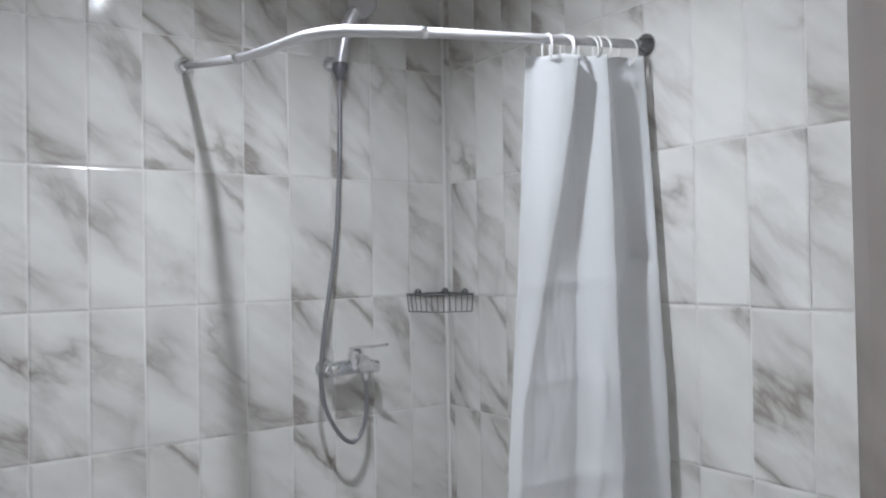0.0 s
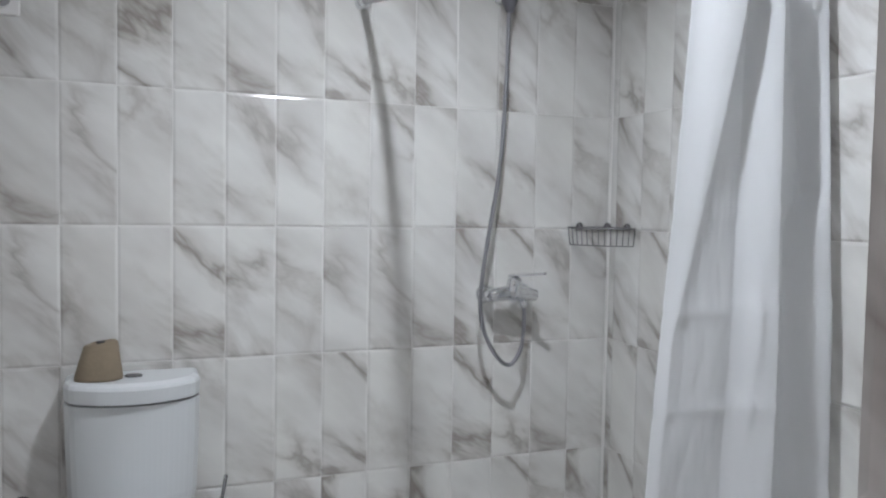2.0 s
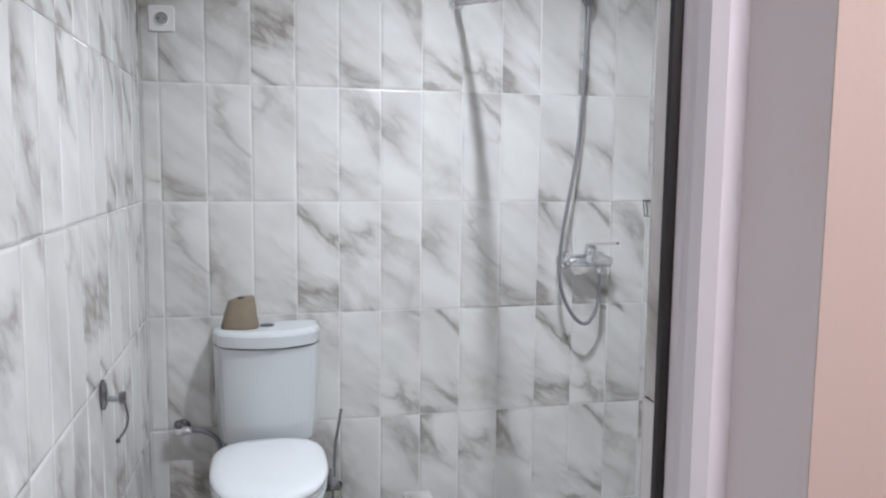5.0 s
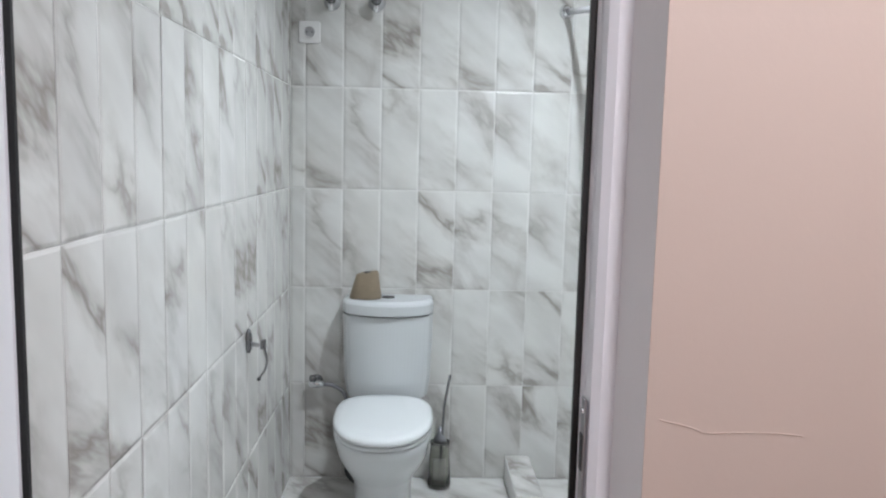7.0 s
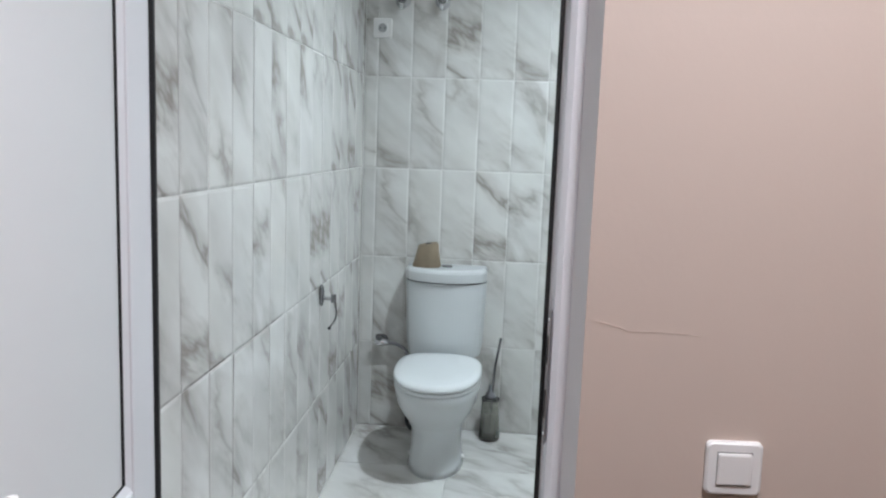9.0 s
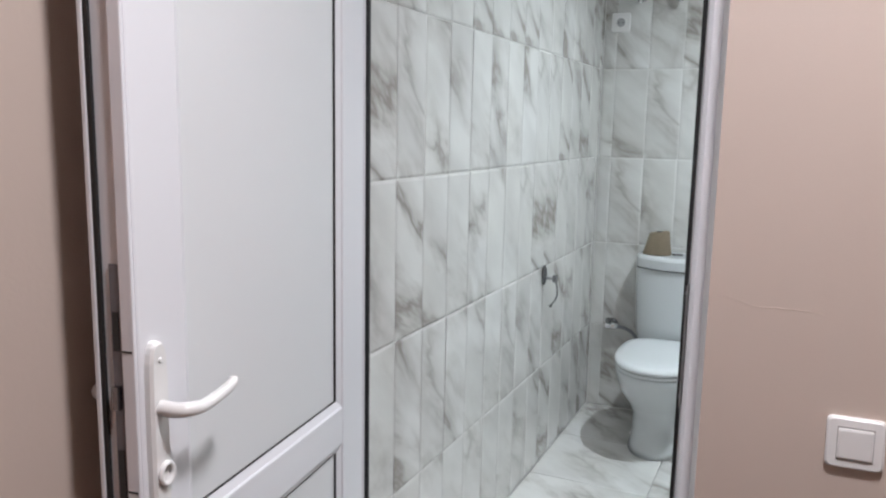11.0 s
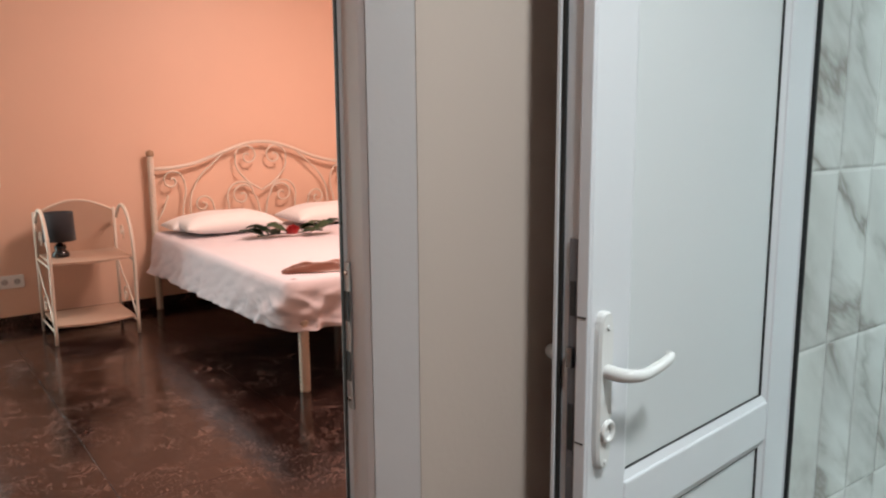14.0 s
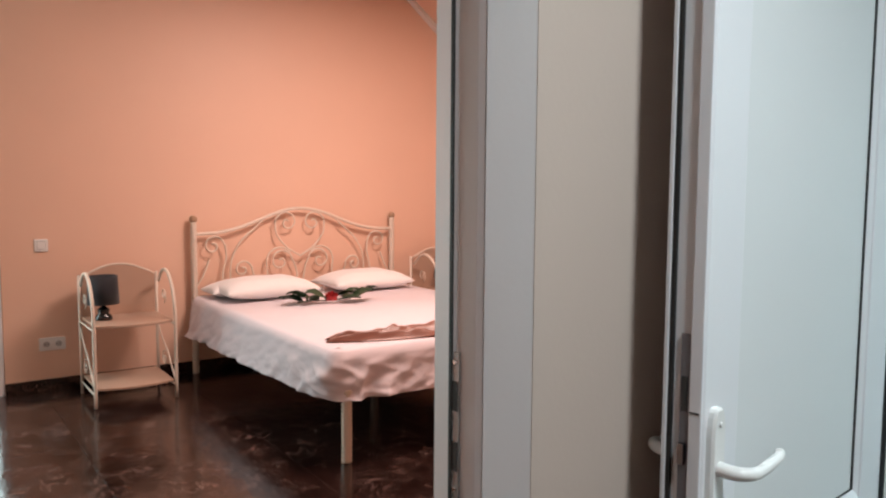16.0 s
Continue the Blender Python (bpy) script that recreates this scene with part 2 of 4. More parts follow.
def tube(points, radius, sides=10, bm=None, closed=False, caps=True):
    """A round bar along the points; radius a number or a function of 0..1."""
    bm = bm or bmesh.new()
    pts = [Vector(q) for q in points]
    n = len(pts)
    rings = []
    up = None
    for i, p in enumerate(pts):
        if closed:
            t = pts[(i + 1) % n] - pts[i - 1]
        else:
            t = pts[min(i + 1, n - 1)] - pts[max(i - 1, 0)]
        t.normalize()
        if up is None:
            up = t.orthogonal().normalized()
        up = (up - t * up.dot(t)).normalized()
        side = t.cross(up)
        r = radius(i / max(n - 1, 1)) if callable(radius) else radius
        rings.append([bm.verts.new(p + (up * math.cos(a) + side * math.sin(a)) * r) for a in (2 * math.pi * k / sides for k in range(sides))])
    for i in range(n if closed else n - 1):
        a, b = rings[i], rings[(i + 1) % n]
        for k in range(sides):
            bm.faces.new((a[k], a[(k + 1) % sides], b[(k + 1) % sides], b[k]))
    if not closed and caps:
        bm.faces.new(rings[0][::-1])
        bm.faces.new(rings[-1])
    return bm


def lathe(profile, sides=24, bm=None, axis=Matrix.Identity(4)):
    """Turns (radius, height) pairs about z, then places it with axis."""
    bm = bm or bmesh.new()
    rings = []
    for r, z in profile:
        rings.append([bm.verts.new(axis @ Vector((max(r, 1e-4) * math.cos(2 * math.pi * k / sides), max(r, 1e-4) * math.sin(2 * math.pi * k / sides), z))) for k in range(sides)])
    for a, b in zip(rings, rings[1:]):
        for k in range(sides):
            bm.faces.new((a[k], a[(k + 1) % sides], b[(k + 1) % sides], b[k]))
    bm.faces.new(rings[0][::-1])
    bm.faces.new(rings[-1])
    return bm


def loft(rings, bm=None, caps=True):
    bm = bm or bmesh.new()
    made = [[bm.verts.new(p) for p in ring] for ring in rings]
    n = len(made[0])
    for a, b in zip(made, made[1:]):
        for k in range(n):
            bm.faces.new((a[k], a[(k + 1) % n], b[(k + 1) % n], b[k]))
    if caps:
        bm.faces.new(made[0][::-1])
        bm.faces.new(made[-1])
    return bm


def prism(outline, z0, z1, bm=None):
    return loft([[(x, y, z0) for x, y in outline], [(x, y, z1) for x, y in outline]], bm)


# ---- the shell ----
TOP = 2.5
BED_TOP = 3.0
SOUTH = -5.4
structure("floor_bathroom", (-0.015, -2.25, -0.12), (2.0, 0.0, -0.008), M["grout"])
structure("floor_hall", (-0.05, SOUTH, -0.12), (2.2, -2.25, -0.008), M["dark_grout"])
structure("floor_bedroom", (-4.72, SOUTH, -0.12), (-0.05, 0.6, -0.008), M["dark_grout"])
structure("wall_north", (-0.28, 0.003, -0.12), (2.2, 0.2, TOP), M["grout"])
structure("wall_east", (2.003, -2.161, -0.12), (2.2, 0.003, TOP), M["grout"])
structure("wall_south_bathroom", (0.7505, -2.336, -0.12), (2.2, -2.161, TOP), M["hall"])
structure("lintel_bathroom", (0.0, -2.336, 2.1), (0.75, -2.161, TOP), M["hall"])
tagged(part("wall_core_jamb", prism([(0.712, -2.161), (0.732, -2.254), (0.7500, -2.254), (0.7500, -2.161)], -0.12, 2.0995), M["grout"]), kind="structure")
structure("wall_between_bathroom", (-0.28, -2.25, -0.12), (-0.015, 0.003, BED_TOP), M["grout"])
structure("wall_between_hall", (-0.303, -3.08, -0.12), (0.0, -2.25, BED_TOP), M["hall"])
structure("lintel_bedroom", (-0.303, -4.02, 2.12), (0.0, -3.12, BED_TOP), M["hall"])
structure("wall_between_south", (-0.303, SOUTH, -0.12), (0.0, -4.02, BED_TOP), M["hall"])
structure("wall_hall_east", (2.2, SOUTH, -0.12), (2.35, -2.161, TOP), M["hall"])
structure("wall_hall_south", (-4.9, SOUTH - 0.15, -0.12), (2.35, SOUTH, BED_TOP + 0.1), M["peach"])
structure("wall_bedroom_face", (-0.309, -3.07, 0.0), (-0.3035, 0.6, BED_TOP), M["peach"])
structure("ceiling_bathroom", (-0.015, -2.119, TOP), (2.2, 0.2, TOP + 0.1), M["ceiling"])
structure("ceiling_hall", (0.0, SOUTH, TOP + 0.002), (2.35, -2.12, TOP + 0.1), M["ceiling"])
structure("wall_bedroom_north", (-4.9, 0.6, -0.12), (-0.28, 0.75, BED_TOP), M["peach"])
structure("wall_bedroom_west", (-4.88, -3.345, -0.12), (-4.72, 0.6, BED_TOP), M["peach"])
structure("wall_bedroom_west_low", (-4.88, SOUTH, -0.12), (-4.72, -4.9, BED_TOP), M["peach"])
structure("lintel_balcony", (-4.88, -4.9, 2.3), (-4.72, -3.345, BED_TOP), M["peach"])
structure("ceiling_bedroom", (-4.9, SOUTH, BED_TOP), (-0.28, 0.75, BED_TOP + 0.1), M["ceiling"])
slope = loft([[(x, -0.53, BED_TOP - 0.002), (x, 0.598, BED_TOP - 0.002), (x, 0.598, 2.12)] for x in (-4.718, -0.286)])
tagged(part("ceiling_slope", slope, M["peach"]), kind="structure")
trim = loft([[(x, -0.56, BED_TOP - 0.004), (x, -0.50, BED_TOP - 0.004), (x, 0.596, 2.145), (x, 0.596, 2.05)] for x in (-4.716, -4.66)])
tagged(part("trim_slope", trim, M["ceiling"]), kind="structure")
structure("ground", (-60, -60, -0.5), (60, 60, -0.3), M["grout"])


# ---- tiles ----
def tile_mesh(w, h, material, depth=0.003, gap=0.0018, pillow=0.007):
    """One glazed piece, its face towards -y, its lower left corner at the origin."""
    bm = bmesh.new()
    a, b, c, d = gap / 2, gap / 2, w - gap / 2, h - gap / 2
    p = min(pillow, w / 4)
    back = [bm.verts.new(q) for q in ((a, depth, b), (c, depth, b), (c, depth, d), (a, depth, d))]
    edge = [bm.verts.new(q) for q in ((a, 0.0018, b), (c, 0.0018, b), (c, 0.0018, d), (a, 0.0018, d))]
    face = [bm.verts.new(q) for q in ((a + p, 0, b + p), (c - p, 0, b + p), (c - p, 0, d - p), (a + p, 0, d - p))]
    for low, high in ((back, edge), (edge, face)):
        for i in range(4):
            bm.faces.new((low[i], low[(i + 1) % 4], high[(i + 1) % 4], high[i]))
    bm.faces.new(face)
    me = mesh_of(bm, material)
    for f in me.polygons:
        f.use_smooth = False
    return me


TILES = {}
tile_rng = random.Random(5)


def tile(parent, w, h, m, material):
    key = (round(w, 4), round(h, 4), material.name)
    if key not in TILES:
        TILES[key] = tile_mesh(w, h, material)
    ob = new("tile", TILES[key])
    ob.matrix_world = m @ pose(0, 0, 0, tile_rng.gauss(0, 0.12), 0, tile_rng.gauss(0, 0.22))
    ob.parent = parent
    return ob


def tile_field(name, columns, rows, m):
    """columns and rows: the joints along the wall and up it."""
    holder = tagged(new(name), kind="structure")
    for x0, x1 in zip(columns, columns[1:]):
        for z0, z1 in zip(rows, rows[1:]):
            tile(holder, x1 - x0, z1 - z0, m @ pose(x0, 0, z0), M["marble"])
    return holder


ROWS = [0, 0.4, 0.8, 1.2, 1.6, 2.0, 2.4, 2.5]


# ---- door frames and reveals ----
def jamb_side(outline, top=2.09):
    return prism(outline, 0.0, top)


def door_frame(name, place, turn, width, label, strike_z, mirror=False, seal=0.007, strike_y=0.046, depth=0.078):
    """A plastic frame round an opening of the given width; x across the opening, y out to the leaf's side."""
    f = thing(name, place, label, "door frame", turn=turn)
    for s in (0, 1):
        sx = 1 if s == 0 else -1
        x = 0 if s == 0 else width

        def q(pts):
            return [(x - sx * a, b) for a, b in pts]
        part("jamb", prism(q([(0.0, depth - 0.022), (0.0, 0.012), (-0.004, 0.008), (-0.004, 0.0), (0.03, 0.0), (0.045, depth - 0.003), (0.026, depth + 0.004), (0.012, depth), (0.003, depth - 0.010)]), 0, 2.09), M["pvc"], f, bevel=0.004)
        part("rubber_seal", prism(q([(-0.0042, 0.0075), (-0.0042, -0.003), (-0.0042 - seal, -0.001), (-0.0042 - seal, 0.006)]), 0, 2.07), M["rubber"], f)
    part("head_jamb", box((-0.04, 0.0, 2.04), (width + 0.04, depth + 0.002, 2.10)), M["pvc"], f, bevel=0.004)
    sx = width if not mirror else 0.0
    d = -1 if not mirror else 1
    plate = part("strike_plate", box((sx + d * 0.002 - 0.001, strike_y - 0.009, strike_z - 0.11), (sx + d * 0.002 + 0.001, strike_y + 0.009, strike_z + 0.11)), M["steel"], f, "grey steel strike plate")
    for z in (-0.045, 0.045):
        part("slot", box((sx + d * 0.0035 - 0.0008, strike_y - 0.007, strike_z + z - 0.022), (sx + d * 0.0035 + 0.0008, strike_y + 0.007, strike_z + z + 0.022)), M["hole"], plate)
    for z in (-0.095, 0.095):
        part("screw", lathe([(0.004, 0), (0.003, 0.002)], 10, axis=pose(sx + d * 0.003, strike_y, strike_z + z, 0, 90 * d, 0)), M["chrome"], plate)
    return f


# the bathroom's frame looks south (y out = -y of the world): turned by 180 about z
door_frame("door_frame", (0.698, -2.216, 0), 180, 0.67, "white plastic door frame with black seals round the bathroom doorway", 0.95, mirror=True, strike_y=0.024, depth=0.045)
# the bedroom's frame looks east
door_frame("door_frame", (-0.125, -3.189, 0), -90, 0.75, "white plastic door frame with steel strike plate at the bedroom", 1.005, mirror=True, seal=0.001, strike_y=0.012)
reveal = prism([(0.722, -2.252), (0.7405, -2.3345), (0.75, -2.3345), (0.75, -2.255)], 0, 2.0995)
tagged(part("reveal_bathroom", reveal, M["reveal"]), kind="structure")
structure("wall_strip_bathroom", (0.7405, -2.336, 0), (0.7505, -2.3347, 2.0995), M["hall"])
reveal = prism([(-0.054, -3.0805), (-0.054, -3.186), (-0.0015, -3.1432), (-0.0015, -3.0805)], 0, 2.1195)
tagged(part("reveal_bedroom", reveal, M["reveal"]), kind="structure")
structure("wall_strip_bedroom", (-0.0013, -3.1432, 0), (0.0, -3.08, 2.1195), M["hall"])
reveal = prism([(-0.13, -3.0805), (-0.13, -3.180), (-0.303, -3.098), (-0.303, -3.0805)], 0, 2.1195)
tagged(part("reveal_bedroom_inner", reveal, M["reveal"]), kind="structure")


# ---- the bathroom's door leaf ----
def lever(parent, z, side, length=0.108, root=(0.635, 0)):
    """Plate, lever and knob on one face; side +1 out of the face."""
    x, y = root
    o = y
    plate = part("handle_plate", loft([[(x + 0.017 * math.copysign(abs(math.cos(a)) ** 0.6, math.cos(a)) * k, o + side * d, z + 0.006 + 0.117 * math.copysign(abs(math.sin(a)) ** 0.35, math.sin(a)) * k2) for a in (2 * math.pi * i / 24 for i in range(24))] for d, k, k2 in ((0, 1, 1), (0.008, 1, 1), (0.012, 0.8, 0.975))]), M["plastic"], parent, "white plastic handle plate", smooth=False)
    zc = z + 0.036
    pts = smooth_path([(x, o + side * 0.01, zc), (x, o + side * 0.035, zc), (x - 0.012, o + side * 0.05, zc + 0.0), (x - 0.038, o + side * 0.051, zc - 0.003), (x - 0.078, o + side * 0.052, zc + 0.002), (x - length + 0.006, o + side * 0.050, zc + 0.006), (x - length, o + side * 0.047, zc + 0.011)], 6)
    part("lever", tube(pts, lambda t: 0.0108 - 0.0042 * t, 12), M["plastic"], parent, "white lever handle", smooth=True)
    for dz in (0.1, -0.1):
        part("screw", lathe([(0.004, 0), (0.003, 0.002)], 10, axis=pose(x, o + side * 0.0125, z + dz, -90 * side, 0, 0)), M["plastic"], plate)
    return plate


def door_leaf():
    w, t, h = 0.69, 0.06, 2.06
    d = thing("door", (0.050, -2.262, 0.012), "open white plastic panelled door with a white lever handle", "door", turn=math.degrees(math.atan2(-0.993, 0.120)))
    for name, lo, hi in (("stile", (0, -t, 0), (0.098, 0, h)), ("stile", (w - 0.098, -t, 0), (w, 0, h)),
                         ("rail", (0.0985, -t, h - 0.1), (w - 0.0985, 0, h)), ("rail", (0.0985, -t, 0.675), (w - 0.0985, 0, 0.755)),
                         ("rail", (0.0985, -t, 0), (w - 0.0985, 0, 0.11))):
        part(name, box(lo, hi), M["pvc"], d, bevel=0.004)
    for z0, z1 in ((0.755, h - 0.1), (0.11, 0.675)):
        part("panel", box((0.098, -t + 0.012, z0), (w - 0.098, -0.012, z1)), M["panel"], d)
        for y in (-0.012, -t + 0.012):
            s = 1 if y > -t / 2 else -1
            ring = [(0.099, w - 0.099), (z0 + 0.001, z1 - 0.001)]
            bm = bmesh.new()
            for a, b in (((0.1115, z0 + 0.0135), (0.116, z1 - 0.0135)), ((0.116, z0 + 0.0135), (w - 0.1135, z0 + 0.0155)), ((0.116, z1 - 0.0155), (w - 0.1135, z1 - 0.0135))):
                box((a[0], min(y, y + s * 0.003), a[1]), (b[0], max(y, y + s * 0.003), b[1]), bm)
            part("panel_seal", bm, M["rubber"], d)
            # sloping glazing bead
            bm = bmesh.new()
            for a, b, c, e in (((0.0985, z0), (0.0985, z1), (0.111, z0 + 0.013), (0.111, z1 - 0.013)), ((w - 0.0985, z0), (w - 0.0985, z1), (w - 0.111, z0 + 0.013), (w - 0.111, z1 - 0.013)),
                               ((0.0985, z0), (w - 0.0985, z0), (0.111, z0 + 0.013), (w - 0.111, z0 + 0.013)), ((0.0985, z1), (w - 0.0985, z1), (0.111, z1 - 0.013), (w - 0.111, z1 - 0.013))):
                out = y + s * 0.0085
                low = y + s * 0.0035
                pts = [(a[0], out, a[1]), (b[0], out, b[1]), (e[0], low, e[1]), (c[0], low, c[1])]
                pts2 = [(a[0], low - s * 0.003, a[1]), (b[0], low - s * 0.003, b[1]), (e[0], low - s * 0.003, e[1]), (c[0], low - s * 0.003, c[1])]
                loft([pts, pts2], bm)
            part("bead", bm, M["pvc"], d)
    # lock edge: two lips, a rubber line, a steel lock face
    part("edge_lip", box((w + 0.0005, -0.020, 0.002), (w + 0.006, 0.0, h - 0.002)), M["pvc"], d, bevel=0.002)
    part("edge_lip", box((w + 0.0005, -t - 0.002, 0.002), (w + 0.006, -t + 0.006, h - 0.002)), M["pvc"], d, bevel=0.002)
    part("edge_seal", box((w + 0.0005, -t + 0.0065, 0.004), (w + 0.005, -t + 0.013, h - 0.004)), M["rubber"], d)
    lock = part("lock_face", box((w + 0.0006, -0.0355, 0.70), (w + 0.003, -0.0205, 1.14)), M["zinc"], d, "grey steel lock face strip")
    for z0, z1, dx in ((1.03, 1.08, 0.001), (0.955, 0.985, 0.008), (0.83, 0.90, 0.001)):
        part("bolt", box((w + 0.0032, -0.033, z0), (w + 0.0032 + dx, -0.024, z1)), M["hole"] if dx < 0.005 else M["dark_chrome"], lock, "dark lock slot" if dx < 0.005 else "steel latch")
    for z in (0.845, 1.03):
        part("mark", box((w + 0.0062, -0.018, z), (w + 0.0066, -0.003, z + 0.0025)), M["hole"], d)
    lever(d, 0.915, 1, root=(0.664, 0.0))
    part("keyhole_ring", tube(smooth_path([(0.662 + 0.012 * math.cos(a), 0.015, 0.862 + 0.014 * math.sin(a)) for a in (2 * math.pi * i / 12 for i in range(12))], 3, True), 0.0038, 8, closed=True), M["plastic"], d, smooth=True)
    lever(d, 0.915, -1, root=(0.648, -t))
    for z in (0.25, 1.8):
        part("hinge", lathe([(0.008, 0), (0.008, 0.09), (0.006, 0.094)], 14, axis=pose(-0.002, -t - 0.006, z)), M["plastic"], d, smooth=True)


door_leaf()


# ---- sockets and switches ----
def plate_bm(w, h, depth, corner=0.008):
    rings = []
    for d, k in ((0, 0.0), (depth * 0.7, 0.0), (depth, 0.003)):
        ring = []
        for cx, cz, a0 in ((1, 1, 0), (-1, 1, 90), (-1, -1, 180), (1, -1, 270)):
            for j in range(4):
                a = radians(a0 + j * 30)
                r = corner
                ring.append((cx * (w / 2 - r - k) + r * math.cos(a), -d, cz * (h / 2 - r - k) + r * math.sin(a)))
        rings.append(ring)
    return loft(rings)


def light_switch(place, turn, label, tilt=0.0, w=0.084, h=0.084, rockers=1):
    s = thing("light_switch", place, label, "light switch", turn=turn)
    part("cover_frame", plate_bm(w, h, 0.010), M["plastic"], s)
    for i in range(rockers):
        rw = (w - 0.03) / rockers
        cx = -((rockers - 1) / 2 - i) * rw
        bm = plate_bm(rw - 0.002, h - 0.032, 0.0045, 0.003)
        bmesh.ops.transform(bm, matrix=pose(cx, -0.0102, 0, 2.0), verts=bm.verts)
        part("rocker", bm, M["plastic"], s)
        # thin grey plate: the gap's shade put in as colour, no real recess
        part("rocker_gap_shade", box((cx - rw / 2, -0.0108, -h / 2 + 0.014), (cx + rw / 2, -0.0098, h / 2 - 0.014)), M["gap"], s)
    s.rotation_euler[1] = radians(tilt)
    return s


def socket(place, turn, label, gangs=1):
    s = thing("wall_socket", place, label, "wall socket", turn=turn)
    part("cover_frame", plate_bm(0.084 + 0.071 * (gangs - 1), 0.084, 0.010), M["plastic"], s)
    for i in range(gangs):
        cx = (i - (gangs - 1) / 2) * 0.071
        ax = pose(cx, -0.0105, 0, 90)
        part("socket_well", lathe([(0.0245, 0.0), (0.0245, 0.004), (0.0205, 0.004), (0.0195, -0.0005), (0.001, -0.0005)], 24, axis=ax), M["plastic"], s, "recessed round socket well", smooth=True)
        part("well_floor", lathe([(0.0195, 0.0), (0.0195, 0.0012)], 24, axis=ax), M["steel"], s)
        for dx in (-0.0095, 0.0095):
            part("pin_hole", lathe([(0.0028, 0.0), (0.0028, 0.002)], 10, axis=pose(cx + dx, -0.0105, 0, 90)), M["hole"], s)
    return s


light_switch((0.969, -2.336, 0.858), 0, "white single rocker light switch on the beige hall wall", -1.0, 0.081, 0.081)
light_switch((-4.72, -3.115, 0.944), 90, "small white light switch above a nightstand on the peach wall", 0, 0.08, 0.08)
socket((0.061, 0.0, 1.806), 0, "white single wall socket on the marble tiles")
socket((-4.72, -3.07, 0.305), 90, "white double wall socket low on the peach wall", 2)


# ---- toilet ----
def rounded(cx, cy, hw, back, front, z, n=40, power=2.6, straight=0.0):
    """A D-shaped ring: flat towards the wall, curved to the front."""
    ring = []
    for i in range(n):
        a = 2 * math.pi * i / n
        c, s = math.cos(a), math.sin(a)
        p = power if s > 0 else 2.2
        x = math.copysign(abs(c) ** (2 / p), c) * hw
        y = math.copysign(abs(s) ** (2 / p), s)
        ring.append((cx + x, cy + (y * back if s > 0 else y * front), z))
    return ring


def tank_ring(cx, hw, y_back, y_front, bulge, z, n=24):
    ring = [(cx - hw, y_back, z), (cx - hw, (y_back + y_front) / 2, z)]
    for i in range(n + 1):
        t = -1 + 2 * i / n
        k = abs(t)
        r = 0.022 * max(0.0, (k - 0.86) / 0.14) ** 2
        ring.append((cx + hw * t, y_front - 1.35 * bulge * (0.6 * (1 - t * t) + 0.4 * math.sqrt(1 - t * t)) + r, z))
    ring += [(cx + hw, (y_back + y_front) / 2, z), (cx + hw, y_back, z)]
    return ring


